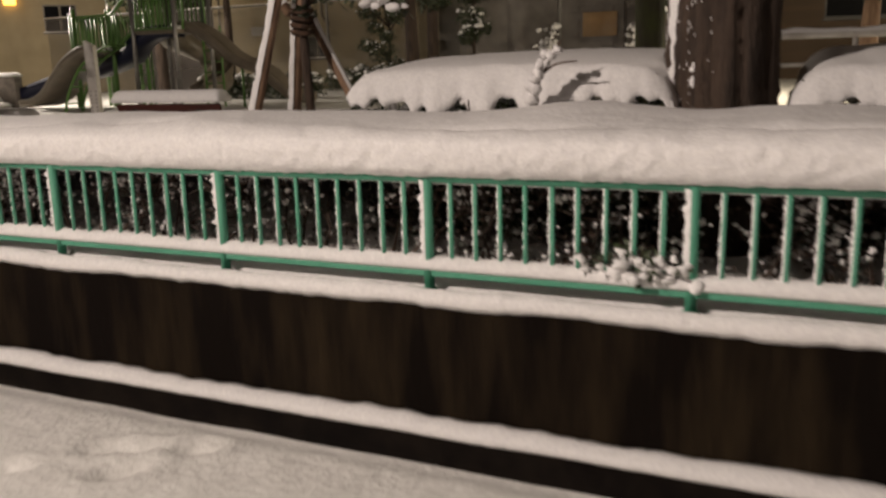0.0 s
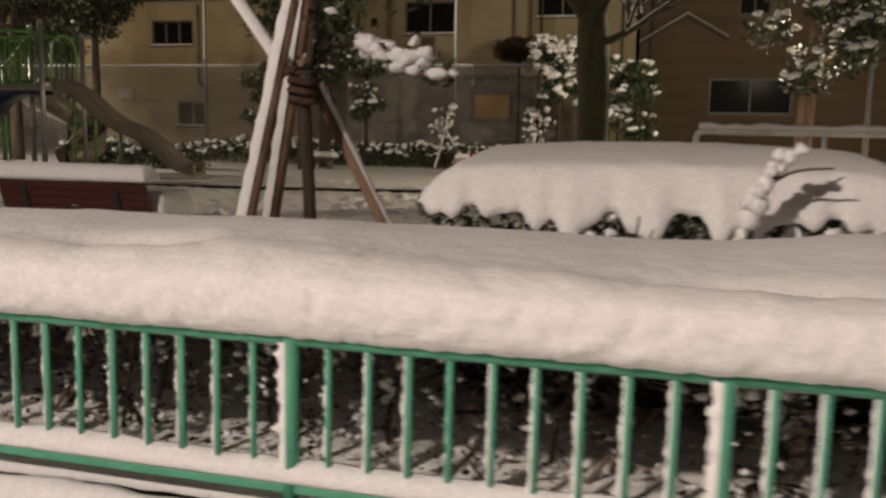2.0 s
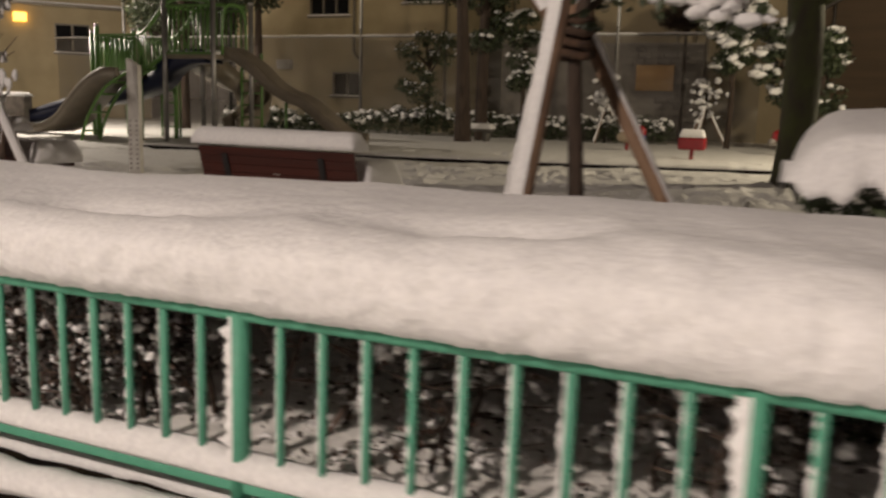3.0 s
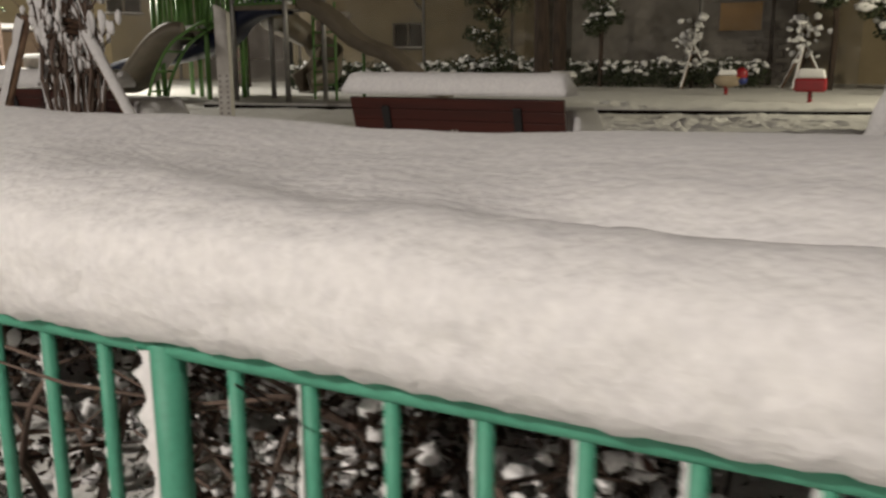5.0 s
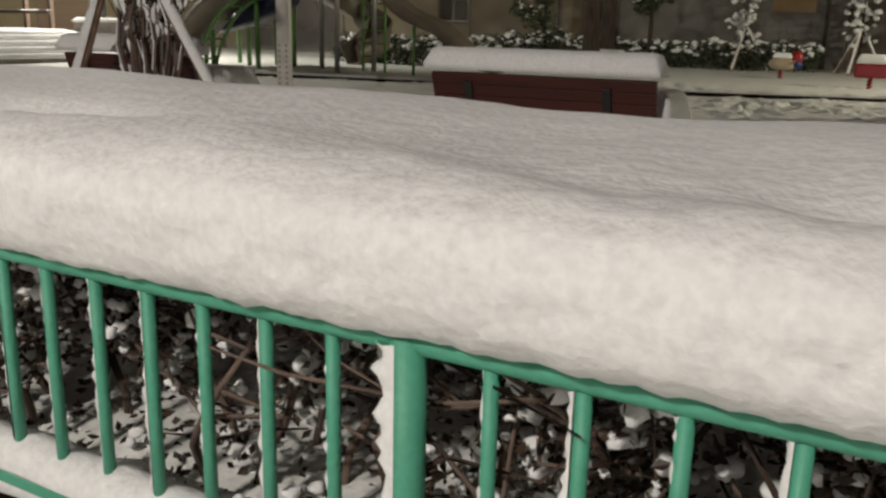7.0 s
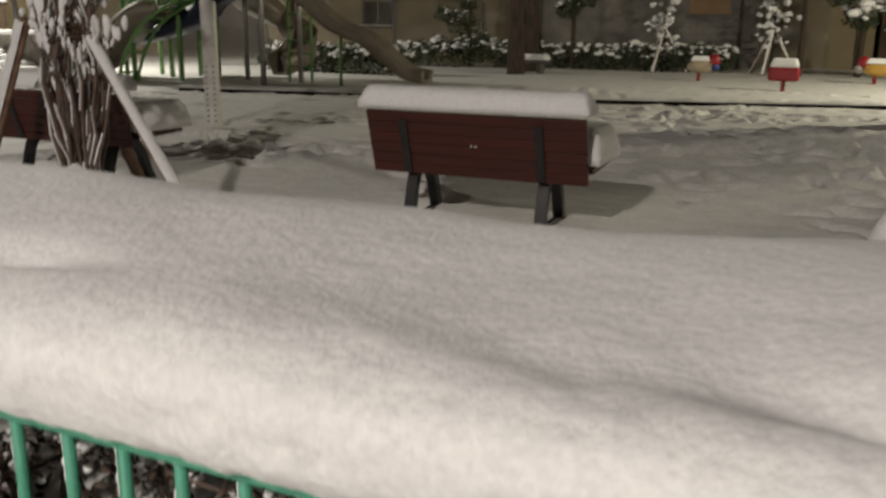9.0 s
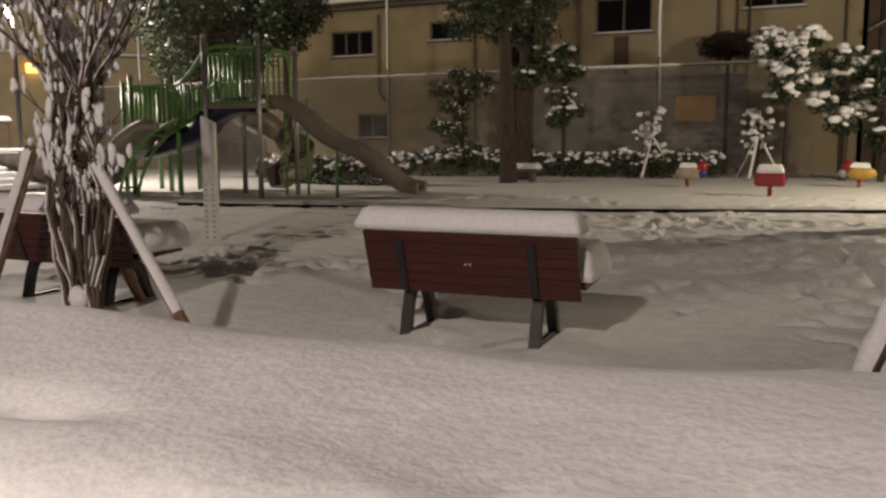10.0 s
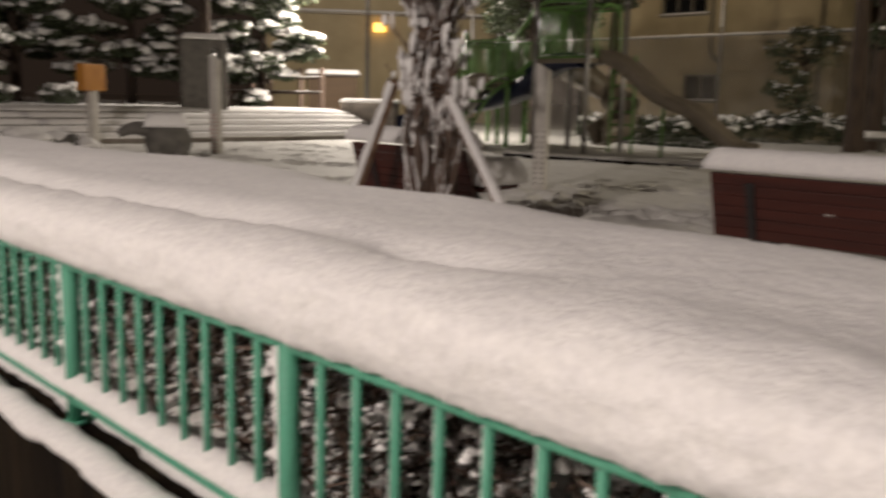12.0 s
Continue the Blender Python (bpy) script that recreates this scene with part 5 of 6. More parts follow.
for i in range(10):
    x = -16.75 + 1.05 * i
    h = 1.08 if i in (1, 2) else 0.92
    q = np.random.default_rng(300 + i)
    build_tree("low_bush", "clipped low bush topped with a roll of snow", (x, 25.2 + 0.1 * i, 0.55), None, [(dx, q.normal(0, 0.1), h * 0.55 + q.normal(0, 0.04), 0.36, h * 0.45) for dx in (-0.36, 0, 0.36)], 0.085, 1500, 11, 300 + i, snow_size=(0.05, 0.12), category="bush")
for i in range(4):
    q = np.random.default_rng(330 + i)
    build_tree("low_bush", "dark green low bush behind the climbing tower, dusted with snow", (-18.1 + 1.15 * i, 19.4, 0.55), None, [(dx, q.normal(0, 0.1), 0.45, 0.42, 0.42) for dx in (-0.4, 0, 0.4)], 0.1, 1300, 7, 330 + i, snow_size=(0.06, 0.13), category="bush")


def build_far_sapling(x, y, seed):
    q = np.random.default_rng(seed)
    tree = thing("snowy_sapling", "small snow-clad sapling propped on three stakes by the net fence", "tree", (x, y, 0.55))
    bar("trunk", tree, [(0, 0, 0), (0.05, 0, 1.2), (0.0, 0, 2.2)], [0.035, 0.028, 0.01], BARK)
    for a in (20, 140, 260):
        stake(tree, (0.75 * math.cos(radians(a)), 0.75 * math.sin(radians(a)), 0), (0.03, 0, 1.3), 0.035, seed + a, 0.04)
    at = [(q.normal(0, 0.22), q.normal(0, 0.2), q.uniform(0.7, 2.2)) for k in range(40)]
    for p in at[:14]:
        bar("twig", tree, [(0.02, 0, p[2] * 0.8), p], [0.014, 0.006], BARK, 5)
    v, f = lumps(q, at, q.uniform(0.05, 0.13, 40), 2, 0.4, 0.7)
    tagged(mesh_object("clumped_snow", v, f, SNOW, tree), kind="stuff")


build_tree("round_shrub", "dark clipped round shrub showing above the block wall", (-7.0, 29.35, 0.55), [(0, 0.2, 0, 0.07), (0, 0.1, 3.2, 0.06), (0, 0, 4.2, 0.03)],
           [(dx, 0, 4.2 + 0.2 * (1 - abs(dx)), 0.45, 0.45) for dx in (-0.5, -0.15, 0.2, 0.5)], 0.08, 7000, 0, 212, leaf_mat=LEAF_BROWN, category="shrub")


def build_stone_seat(x, y):
    seat = thing("garden_bench", "low stone garden bench beside the tree under a pad of snow", "bench", (x, y, 0.55))
    for dx in (-0.3, 0.3):
        bm = bmesh.new()
        box(bm, (dx - 0.07, -0.15, 0), (dx + 0.07, 0.15, 0.36), 0.02)
        part("support", bm, STONE, seat)
    bm = bmesh.new()
    box(bm, (-0.5, -0.2, 0.36), (0.5, 0.2, 0.44), 0.02)
    slab = part("slab", bm, STONE, seat)
    bm = bmesh.new()
    rounded_slab(bm, -0.52, 0.52, -0.22, 0.22, 0.441, 0.60, 15, 24, 12, 0.09)
    part("slab_snow", bm, SNOW, slab, "thick snow on the slab", smooth=True)


build_stone_seat(-11.75, 22.3)
build_far_sapling(-8.8, 25.9, 340)
build_far_sapling(-5.75, 26.1, 341)


def build_bare_tree():
    q = np.random.default_rng(61)
    tree = thing("bare_tree", "mossy dark-trunked bare tree with snow lying along its forked limbs", "tree", (-2.60, 12.0, 0.5))
    trunk = smooth_path([(0, 0, 0), (0.02, 0, 1.2), (0.0, 0, 2.3), (-0.05, 0, 3.1), (0.0, 0.05, 3.9)], 16)
    bm = bmesh.new()
    tube(bm, trunk, [0.34, 0.29, 0.265] + [0.25] * 8 + [0.23, 0.20, 0.16, 0.11, 0.05], 18)
    part("trunk", bm, BARK_MOSS, tree, smooth=True)

    def limb(a, d, length, r, level):
        pts, p, d = [a], a.copy(), d.normalized()
        for k in range(6):
            d = (d + Vector((q.normal(0, 0.16), q.normal(0, 0.16), 0.05 if level else 0.12))).normalized()
            p = p + d * length / 6
            pts.append(p.copy())
        bm = bmesh.new()
        tube(bm, pts, [r * (1 - 0.11 * k) for k in range(7)], 8 if level < 2 else 5)
        ob = part("limb" if level == 0 else "branch" if level == 1 else "twig", bm, BARK_MOSS, tree, smooth=True)
        for k in range(5):
            v, f = snow_on_bar(pts[k], pts[k + 1], r * (1 - 0.11 * k) * 0.9, k + 3, (-0.3, -0.2, 1), max(0.010, r * 0.16), 0.05)
            if k in ((2, 3, 4) if level == 0 else (1, 2, 3)):
                mesh_object("limb_snow", v, f, SNOW, ob)
        if level < 2:
            for k in range(2, 7):
                for j in range(2 if level else 2):
                    e = Vector((q.normal(0, 1), q.normal(0, 0.7), q.uniform(-0.1, 0.9)))
                    limb(pts[k], d * 0.5 + e, length * 0.5, r * 0.38, level + 1)

    limb(trunk[-5], Vector((-0.75, 0, 1)), 2.9, 0.17, 0)
    limb(trunk[-5], Vector((0.7, 0.1, 1)), 2.9, 0.16, 0)
    limb(trunk[-7], Vector((0.9, -0.2, 0.35)), 1.7, 0.07, 0)
    limb(trunk[-3], Vector((0.05, 0.2, 1)), 2.6, 0.14, 0)
    return tree


build_bare_tree()


# ---------------------------------------------------------------- net fence and houses
def build_net_fence():
    fence = thing("net_fence", "tall wire net fence on steel poles, snow along its top pipe", "fence", kind="structure")
    for x in (-30.36, -18.63, -8.87):
        p = bar("pole", fence, [(x, 27.35, 0.4), (x, 27.35, 8.7)], 0.06, STEEL, 10)
        v, f = snow_on_bar((x, 27.35, 4.4), (x, 27.35, 8.6), 0.06, int(abs(x) * 7), (-0.6, -1, 0), 0.012, 0.06)
        mesh_object("pole_snow", v, f, SNOW, p, "thin snow stuck to the pole")
    bar("top_pipe", fence, [(-38, 27.35, 4.11), (-4.3, 27.35, 4.12)], 0.035, STEEL)
    v, f = snow_on_bar((-38, 27.35, 4.11), (-4.3, 27.35, 4.12), 0.035, 3, (0, -0.2, 1), 0.05, 0.1)
    mesh_object("pipe_snow", v, f, SNOW, fence, "snow along the pipe")
    v = [(-38, 27.35, 0.5), (-4.3, 27.35, 0.5), (-4.3, 27.35, 4.11), (-38, 27.35, 4.11)]
    net = mesh_object("net", v, [(0, 1, 2, 3)], NET, fence, "grey wire net", smooth=False)


build_net_fence()


def facade(name, parent, x0, x1, z0, z1, y, thick, openings, mat):
    """One wall with openings cut through it, facing -y."""
    bm = bmesh.new()
    xs = sorted({x0, x1, *[v for o in openings for v in (o[0], o[1])]})
    for a, b in zip(xs, xs[1:]):
        holes = sorted((o[2], o[3]) for o in openings if o[0] < (a + b) / 2 < o[1])
        z = z0
        for lo, hi in holes + [(z1, z1)]:
            if lo > z:
                box(bm, (a, y, z), (b, y + thick, lo))
            z = hi
    bmesh.ops.remove_doubles(bm, verts=bm.verts, dist=0.001)
    return part(name, bm, mat, parent)


def window(parent, x0, x1, z0, z1, y, panes=2, metal=FRAME_GREY, snowy=True):
    w = new("window")
    w.parent = parent
    bm = bmesh.new()
    t = 0.07
    box(bm, (x0, y - 0.04, z0), (x1, y + 0.10, z0 + t))
    box(bm, (x0, y - 0.04, z1 - t), (x1, y + 0.10, z1))
    for k in range(panes + 1):
        x = x0 + (x1 - x0 - t) * k / panes
        box(bm, (x, y - 0.035, z0 + t), (x + t, y + 0.09, z1 - t))
    part("window_frame", bm, metal, w)
    for k in range(panes):
        a, b = x0 + (x1 - x0) * k / panes, x0 + (x1 - x0) * (k + 1) / panes
        bm = bmesh.new()
        box(bm, (a + 0.05, y + 0.04, z0 + 0.05), (b - 0.05, y + 0.055, z1 - 0.05))
        part("pane", bm, GLASS, w)
    bm = bmesh.new()
    box(bm, (x0 - 0.08, y - 0.13, z0 - 0.08), (x1 + 0.08, y - 0.003, z0), 0.01)
    part("window_sill", bm, metal, w)
    if not snowy:
        return w
    bm = bmesh.new()
    rounded_slab(bm, x0 - 0.08, x1 + 0.08, y - 0.14, y - 0.045, z0 + 0.001, z0 + 0.06, 3, 20, 6, 0.03)
    part("sill_snow", bm, SNOW, w, smooth=True)
    return w


def hip_roof(parent, x0, x1, y0, y1, z, rise, over=0.6):
    bm = bmesh.new()
    X0, X1, Y0, Y1 = x0 - over, x1 + over, y0 - over, y1 + over
    d = min((X1 - X0), (Y1 - Y0)) / 2
    pts = [(X0, Y0, z), (X1, Y0, z), (X1, Y1, z), (X0, Y1, z), (X0 + d, (Y0 + Y1) / 2, z + rise), (X1 - d, (Y0 + Y1) / 2, z + rise)]
    low = [(a, b, c - 0.22) for a, b, c in pts[:4]]
    v = [bm.verts.new(p) for p in pts + low]
    for f in ((0, 1, 5, 4), (1, 2, 5), (2, 3, 4, 5), (3, 0, 4), (0, 6, 7, 1), (1, 7, 8, 2), (2, 8, 9, 3), (3, 9, 6, 0), (6, 9, 8, 7)):
        bm.faces.new([v[i] for i in f])
    roof = part("roof", bm, ROOF, parent)
    bm = bmesh.new()
    v = [bm.verts.new(Vector(p) + Vector((0, 0, 0.01))) for p in pts] + [bm.verts.new((a, b, c + 0.18 + (0.0 if i < 4 else 0.0))) for i, (a, b, c) in enumerate(pts)]
    for f in ((6, 7, 11, 10), (7, 8, 11), (8, 9, 10, 11), (9, 6, 10), (0, 1, 7, 6), (1, 2, 8, 7), (2, 3, 9, 8), (3, 0, 6, 9)):
        bm.faces.new([v[i] for i in f])
    part("roof_snow", bm, SNOW, roof, "snow on the roof")
    bar("gutter", parent, [(X0, Y0 - 0.04, z - 0.2), (X1, Y0 - 0.04, z - 0.2)], 0.06, FRAME_GREY)
    return roof


def build_house(label, x0, x1, y, depth, top, wins, mat, rise, belt=None, hips=True):
    house = thing("house", label, "house")
    metal = FRAME_DARK if mat is SIDING_BROWN else FRAME_GREY
    facade("front_wall", house, x0, x1, 0.2, top, y, 0.2, [w[:4] for w in wins], mat)
    bm = bmesh.new()
    box(bm, (x0, y + 0.2, 0.2), (x0 + 0.2, y + depth, top))
    part("side_wall", bm, mat, house)
    bm = bmesh.new()
    box(bm, (x1 - 0.2, y + 0.2, 0.2), (x1, y + depth, top))
    part("side_wall", bm, mat, house)
    bm = bmesh.new()
    box(bm, (x0, y + depth, 0.2), (x1, y + depth + 0.2, top))
    part("rear_wall", bm, mat, house)
    for w in wins:
        window(house, *w[:4], y + 0.06, w[4], metal, mat is not SIDING_BROWN)
    if hips:
        hip_roof(house, x0, x1, y, y + depth, top, rise)
    if belt:
        bm = bmesh.new()
        box(bm, (x0 - 0.02, y - 0.05, belt), (x1 + 0.02, y - 0.003, belt + 0.16), 0.01)
        part("belt_course", bm, FRAME_GREY, house)
    for x in (x0 + 0.4, x1 - 0.5):
        bar("downpipe", house, [(x, y - 0.06, 0.5), (x, y - 0.06, top - 0.2)], 0.045, metal)
    return house


h1 = build_house("tan stucco two-storey house with a snowy hip roof", -25.7, -15.35, 29.0, 8, 7.05, [(-22.0, -20.13, 5.08, 6.07, 3), (-20.9, -19.55, 1.9, 2.86, 2), (-17.72, -16.0, 5.5, 6.2, 2)], STUCCO_TAN, 2.3)
bm = bmesh.new()
box(bm, (-23.45, 28.72, 2.95), (-22.8, 28.995, 3.33), 0.03)
part("vent_hood", bm, WHITE_PAINT, h1, "white vent hood")
h2 = build_house("ochre stucco house with dark windows under a snowy hip roof", -14.05, -6.95, 30.5, 8, 7.75, [(-11.75, -9.72, 5.6, 6.84, 2)], STUCCO_OCHRE, 2.2)
# thin brown slab, added to stand in for a dark strip on the wall
bm = bmesh.new()
box(bm, (-11.05, 30.44, 4.15), (-10.55, 30.497, 5.48), 0.01)
part("dark_strip", bm, SIDING_BROWN, h2, "dark brown strip added below the window")
bar("drain", h1, smooth_path([(-19.85, 28.9, 6.6), (-19.85, 28.9, 4.0), (-19.8, 28.9, 3.6), (-19.5, 28.9, 3.3)], 12), 0.05, FRAME_GREY, label="drainpipe with a bent foot")
h2b = build_house("set-back ochre wing of a house with a snow-silled window", -6.9, -2.95, 31.3, 7, 8.2, [(-6.72, -4.75, 6.28, 7.2, 2)], STUCCO_OCHRE, 1.6)
h3 = build_house("dark brown sided house with wide dark windows", -2.8, 9.5, 31.0, 9, 9.4, [(-0.26, 2.6, 2.7, 3.97, 2), (0.6, 1.7, 6.2, 7.4, 2), (4.0, 6.0, 6.0, 7.4, 2)], SIDING_BROWN, 2.0)
# lean-to gable in front of the brown house
bm = bmesh.new()
for a, b in (((-2.8, 5.2), (-1.15, 6.2)), ((-1.15, 6.2), (0.3, 5.35))):
    d = Vector((b[0] - a[0], 0, b[1] - a[1]))
    box(bm, (0, -0.35, -0.04), (d.length, 0.0, 0.04), 0, Matrix.Translation((a[0], 31.0, a[1])) @ Matrix.Rotation(-math.atan2(d.z, d.x), 4, "Y"))
gab = part("gable_roof", bm, ROOF, h3, "small dark gable roof over the door")
bm = bmesh.new()
for a, b in (((-2.8, 5.27), (-1.15, 6.27)), ((-1.15, 6.27), (0.3, 5.42))):
    d = Vector((b[0] - a[0], 0, b[1] - a[1]))
    box(bm, (0, -0.43, 0.0), (d.length, 0.0, 0.015), 0.005, Matrix.Translation((a[0], 31.0, a[1])) @ Matrix.Rotation(-math.atan2(d.z, d.x), 4, "Y"))
part("gable_snow", bm, SNOW, gab)


def build_block_wall():
    wall = thing("block_wall", "weathered grey block wall below the ochre house", "wall", kind="structure")
    bm = bmesh.new()
    box(bm, (-13.9, 29.92, 0.3), (-6.4, 30.1, 4.05))
    part("backing", bm, BLOCK, wall)
    bm = bmesh.new()
    box(bm, (-8.71, 29.78, 2.38), (-7.38, 29.86, 3.28), 0.01)
    part("amber_board", bm, BOARD, wall, "amber wooden board fixed to the wall")
    bm = bmesh.new()
    box(bm, (-0.215, 0, -0.105), (0.215, 0.06, 0.105), 0.018)
    block = part("block", bm, BLOCK, wall)
    q = np.random.default_rng(12)
    first = True
    for r in range(16):
        for c in range(7):
            x, z = -9.1 + 0.45 * c + 0.22 * (r % 2), 0.7 + 0.225 * r
            if x > -6.6 or z > 3.95 or (-8.94 < x < -7.16 and 2.27 < z < 3.39):
                continue
            ob = block if first else block.copy()
            if not first:
                scene.collection.objects.link(ob)
            first = False
            ob.location = (x, 29.87 + q.uniform(-0.025, 0.02), z)


build_block_wall()


# ---------------------------------------------------------------- steps, terrace and what stands there
def build_steps():
    steps = thing("steps", "broad stone steps up to a terrace, each tread under snow", "steps", kind="structure")
    for k in range(5):
        bm = bmesh.new()
        x = -21.3 - 0.42 * k
        box(bm, (x - 0.42 if k < 4 else -60, 3.0, 0.3), (x, 14.4, 0.72 + 0.13 * k), 0.015)
        part("step", bm, CONCRETE_PALE, steps)
        bm = bmesh.new()
        rounded_slab(bm, x - 0.40 if k < 4 else -45, x + 0.03, 3.02, 14.38, 0.722 + 0.13 * k, 0.835 + 0.13 * k, 20 + k, 10 if k < 4 else 40, 60, 0.08, 0.012)
        part("tread_snow", bm, SNOW, steps, smooth=True)
    bm = bmesh.new()
    box(bm, (-23.4, 14.42, 0.4), (-21.2, 14.7, 1.55), 0.03)
    cheek = part("cheek_wall", bm, CONCRETE_PALE, steps, "pale concrete end wall")
    bm = bmesh.new()
    rounded_slab(bm, -23.42, -21.18, 14.40, 14.72, 1.551, 1.66, 8, 20, 8, 0.06)
    part("wall_snow", bm, SNOW, cheek, smooth=True)


build_steps()


def build_monument():
    stone = thing("stone_pillar", "broad grey stone pillar with a tall slot and a snow cap", "monument", (-23.5, 10.2, 1.20), 63)
    bm = bmesh.new()
    box(bm, (-0.56, -0.2, 0), (0.20, 0.2, 1.80), 0.06)
    box(bm, (0.32, -0.2, 0), (0.56, 0.2, 1.80), 0.06)
    box(bm, (0.14, -0.17, 1.62), (0.38, 0.17, 1.79), 0.02)
    box(bm, (0.14, -0.17, 0.0), (0.38, 0.17, 1.0), 0.02)
    part("pillar", bm, STONE, stone)
    bm = bmesh.new()
    rounded_slab(bm, -0.52, 0.52, -0.18, 0.18, 1.80, 1.94, 6, 20, 10, 0.12)
    part("snow_cap", bm, SNOW, stone, smooth=True)


build_monument()


def build_terrace_rail():
    rail = thing("terrace_rail", "grey timber post-and-rail fence on the terrace, snow along its rails", "fence", (-27.6, 15.5, 0.56))
    for x in (-3.6, -1.9, -0.84, 0.84, 1.92):
        bm = bmesh.new()
        box(bm, (x - 0.06, -0.06, 0), (x + 0.06, 0.06, 2.01), 0.015)
        part("post", bm, TWIG, rail)
    for z in (1.19, 1.64):
        bm = bmesh.new()
        box(bm, (-3.7, -0.10, z), (2.0, -0.062, z + 0.09), 0.01)
        bar_ob = part("rail", bm, TWIG, rail)
        v, f = snow_on_bar((-3.7, -0.08, z + 0.07), (2.0, -0.08, z + 0.07), 0.02, 17, (0, 0, 1), 0.025, 0.08)
        mesh_object("rail_snow", v, f, SNOW, bar_ob, "snow along the rail")


build_terrace_rail()
pole = thing("timber_pole", "dark timber pole rising behind the stone pillar", "pole", (-25.6, 11.5, 1.2))
bar("shaft", pole, [(0, 0, 0), (0, 0, 6.5)], [0.14, 0.11], BARK, 10)


def build_pine(x, y, h, wide, seed):
    q = np.random.default_rng(seed)
    pads = []
    for k in range(64):
        z = q.uniform(0.9, h)
        a, d = q.uniform(0, 6.28), wide * (1.05 - 0.6 * (z - 1.0) / (h - 1.0)) * math.sqrt(q.uniform(0.15, 1))
        s = q.uniform(0.35, 0.6)
        pads.append((d * math.cos(a), d * math.sin(a), z, s, s * 0.35))
    build_tree("snowy_pine", "dark pine with flat pads of needles loaded with snow", (x, y, 1.30), [(0, 0, 0, 0.16), (0.05, 0, h * 0.5, 0.12), (0, 0, h, 0.04)], pads, 0.15, 15000, 11, seed, snow_size=(0.09, 0.19))


for i, (x, y, h, w) in enumerate(((-26.75, 14.05, 4.2, 1.9), (-29.5, 11.2, 4.8, 2.1), (-30.5, 8.2, 4.8, 2.1), (-28.6, 5.2, 4.6, 2.0))):
    build_pine(x, y, h, w, 400 + i)
for i, (x, y, w) in enumerate(((-25.6, 7.6, 0.9), (-25.9, 6.0, 0.8), (-26.2, 11.6, 0.8), (-26.0, 13.2, 0.7))):
    q = np.random.default_rng(420 + i)
    build_tree("low_bush", "low dark bush on the terrace under a pad of snow", (x, y, 1.3), None, [(dx * w, q.normal(0, 0.1), 0.25, 0.4, 0.28) for dx in (-0.5, 0, 0.5)], 0.09, 900, 8, 420 + i, snow_size=(0.1, 0.17), category="bush")
for i, (x, y, s) in enumerate(((-19.9, 4.6, 0.42), (-20.4, 5.4, 0.34), (-19.4, 5.5, 0.24), (-18.9, 4.9, 0.2))):
    q = np.random.default_rng(440 + i)
    rock = thing("rock", "dark weathered rock with snow on top", "rock", (x, y, 0.58 + s * 0.25))
    v, f = lumps(q, [(0, 0, 0)], [s], 3, 0.35, 0.7)
    mesh_object("stone", v, f, STONE, rock)
    v, f = lumps(q, [(0, 0, s * 0.42)], [s * 0.85], 3, 0.25, 0.45)
    mesh_object("snow_cap", v, f, SNOW, rock)


def build_lamp_post(place, label, arm):
    x, y, z = place
    lamp = thing("street_lamp", label, "street lamp", (x, y, 0.4))
    bar("pole", lamp, [(0, 0.25, -0.5), (0, 0.25, z - 0.5), (0, 0.1, z - 0.2)], [0.07, 0.05, 0.045], IRON, 10)
    bm = bmesh.new()
    tube(bm, [(0, 0, z - 0.40 + 0.22), (0, 0, z - 0.40 + 0.30)], [0.26, 0.14], 16)
    hood = part("hood", bm, STEEL, lamp, smooth=True)
    bm = bmesh.new()
    bmesh.ops.create_icosphere(bm, subdivisions=3, radius=0.13, matrix=Matrix.Translation((0, 0, z - 0.4)))
    globe = part("globe", bm, LAMP_GLOW, lamp, "glowing warm-white globe", smooth=True)
    globe.visible_shadow = False
    return lamp


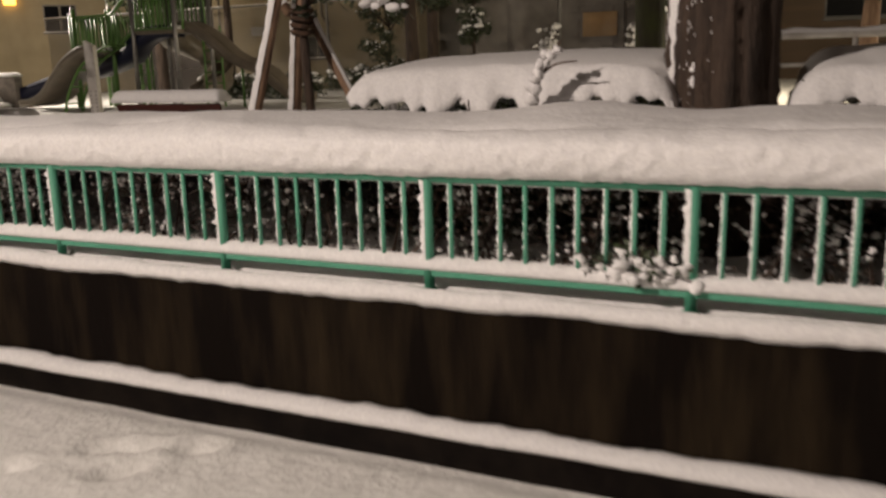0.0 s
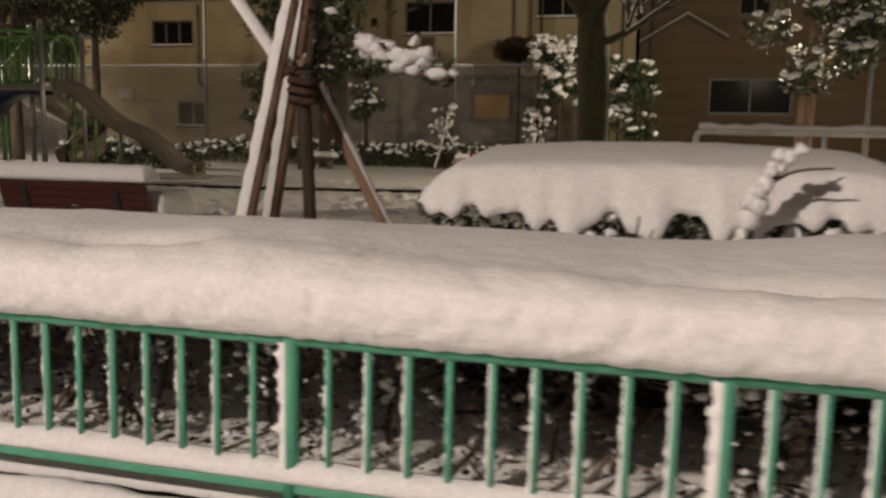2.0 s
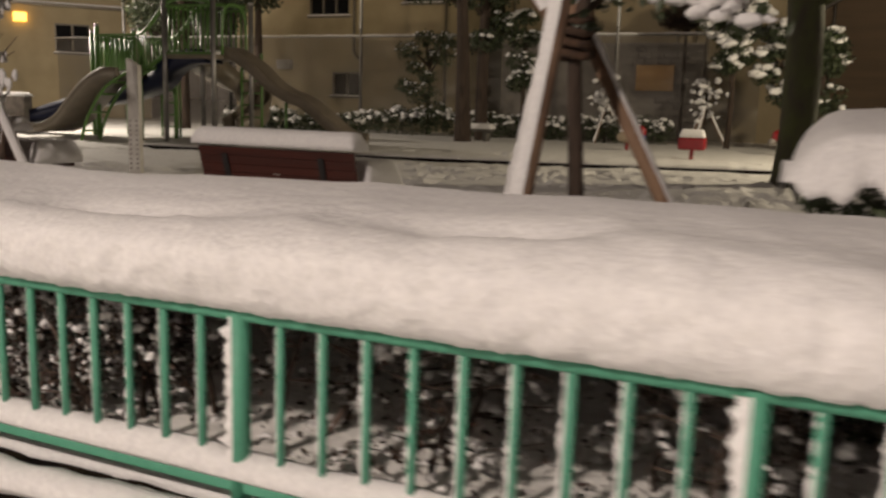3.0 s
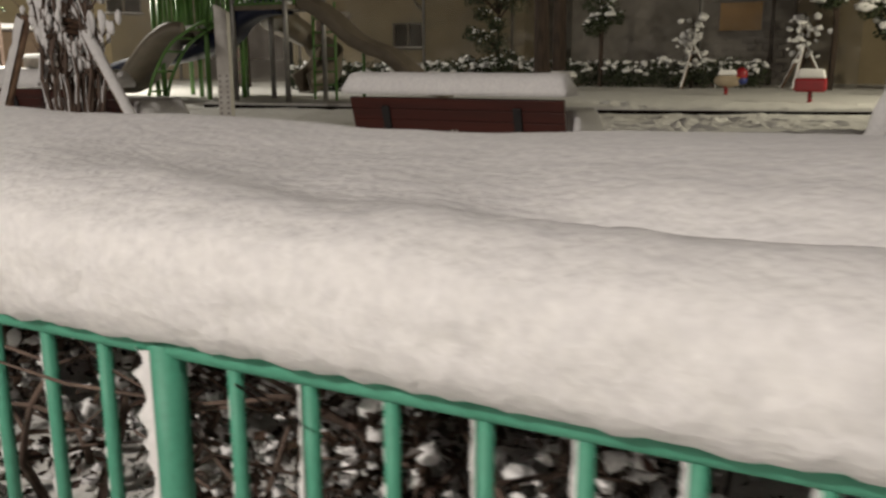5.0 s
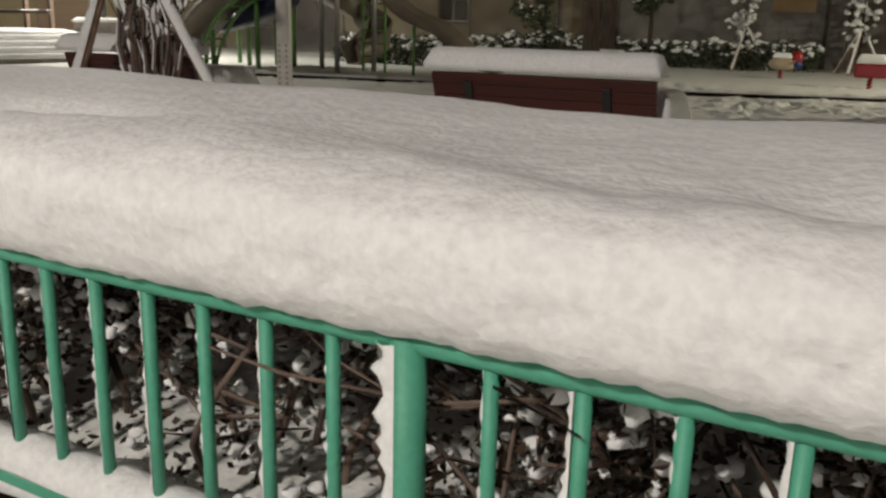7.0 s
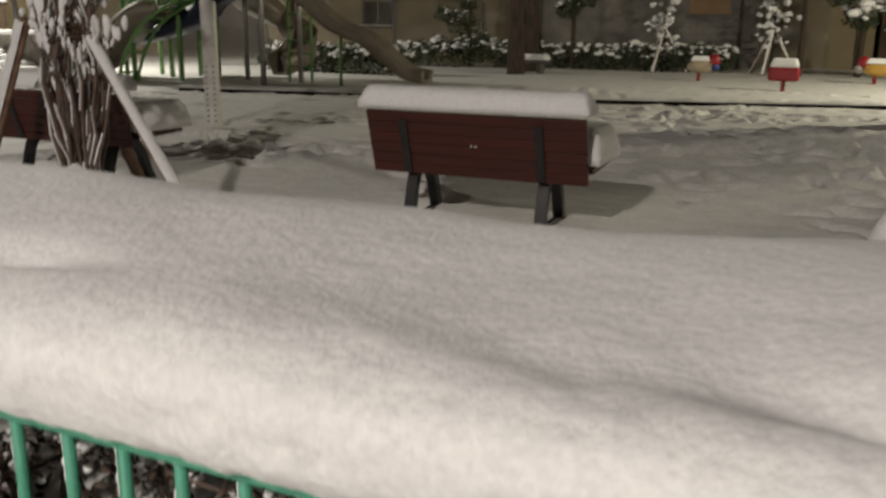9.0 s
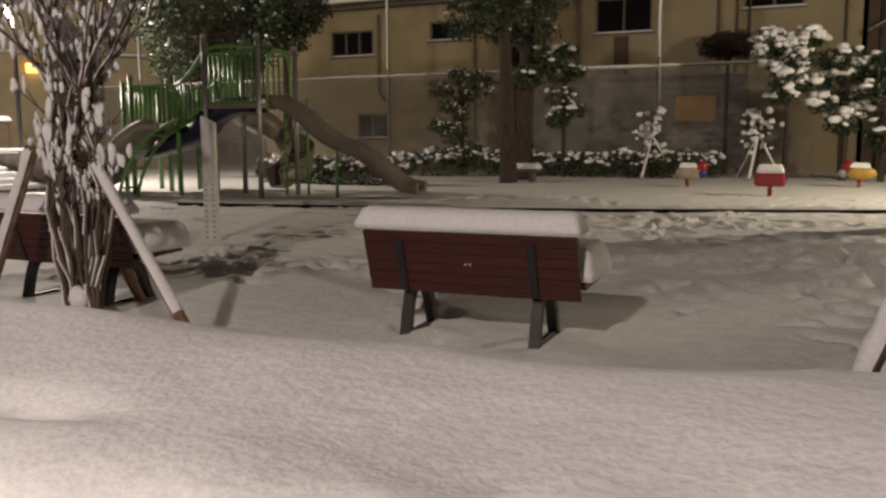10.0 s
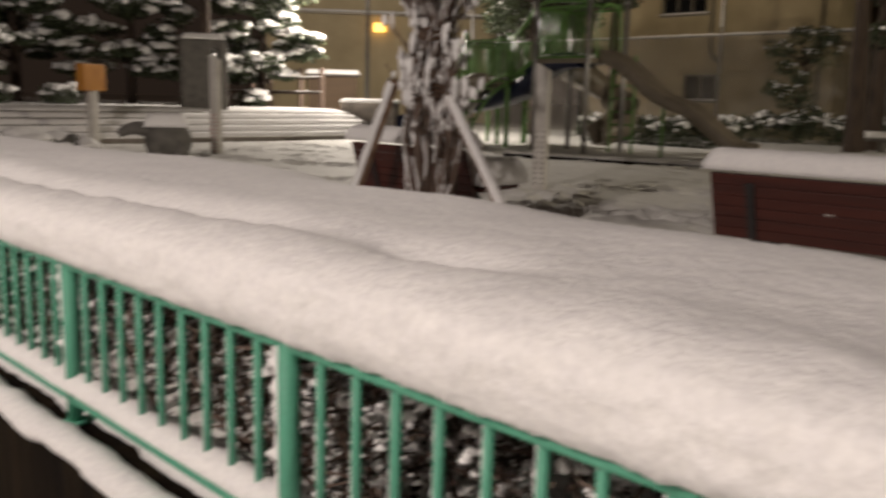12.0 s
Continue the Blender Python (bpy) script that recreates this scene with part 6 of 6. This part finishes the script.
build_lamp_post(PARK_LAMP, "tall steel park lamp with a glowing globe", 0)
build_lamp_post(FAR_LAMP, "steel park lamp glowing behind a tree", 0)
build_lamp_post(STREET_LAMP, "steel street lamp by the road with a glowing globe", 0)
build_lamp_post(HOUSE_LAMP, "steel lamp lighting the house fronts", 0)


def build_apartment():
    block = thing("apartment_house", "tan house with ledges under snow and a yellow lamp", "house", (-35.6, 25.8, 0.4), 51)
    wins = [(1.9, 3.4, 3.1, 4.4), (-4.6, -3.4, 5.6, 6.8)]
    facade("front_wall", block, -5, 6, -0.4, 8.5, 0, 0.2, wins, STUCCO_TAN)
    for w in wins:
        window(block, *w, 0.06, 2)
    bm = bmesh.new()
    box(bm, (-5, 0.2, -0.4), (6, 6, 8.5))
    part("body", bm, STUCCO_TAN, block)
    for z in (5.1,):
        bm = bmesh.new()
        box(bm, (-5.2, -0.3, z), (6.2, -0.003, z + 0.12), 0.02)
        ledge = part("ledge", bm, FRAME_GREY, block)
        bm = bmesh.new()
        rounded_slab(bm, -5.2, 6.2, -0.3, -0.01, z + 0.122, z + 0.20, 4, 40, 8, 0.06)
        part("ledge_snow", bm, SNOW, ledge, smooth=True)
    bm = bmesh.new()
    box(bm, (0.25, -0.36, 4.36), (0.80, -0.004, 4.76), 0.05)
    part("yellow_lamp", bm, YELLOW_GLOW, block, "glowing yellow box lamp")
    hip_roof(block, -5, 6, 0, 6, 8.5, 1.8)


build_apartment()


def build_shed(x, y, turn):
    shed = thing("shed", "small dark brown shed with snow on its flat roof", "shed", (x, y, 0.70), turn)
    bm = bmesh.new()
    box(bm, (-0.9, -0.6, -0.2), (0.9, 0.6, 1.75), 0.02)
    part("body", bm, SIDING_BROWN, shed)
    bm = bmesh.new()
    box(bm, (-1.0, -0.7, 1.75), (1.0, 0.7, 1.83), 0.01)
    part("roof", bm, ROOF, shed)
    bm = bmesh.new()
    rounded_slab(bm, -1.0, 1.0, -0.7, 0.7, 1.831, 2.0, 4, 24, 16, 0.1)
    part("roof_snow", bm, SNOW, shed, smooth=True)


build_shed(-30.2, 19.5, 50)
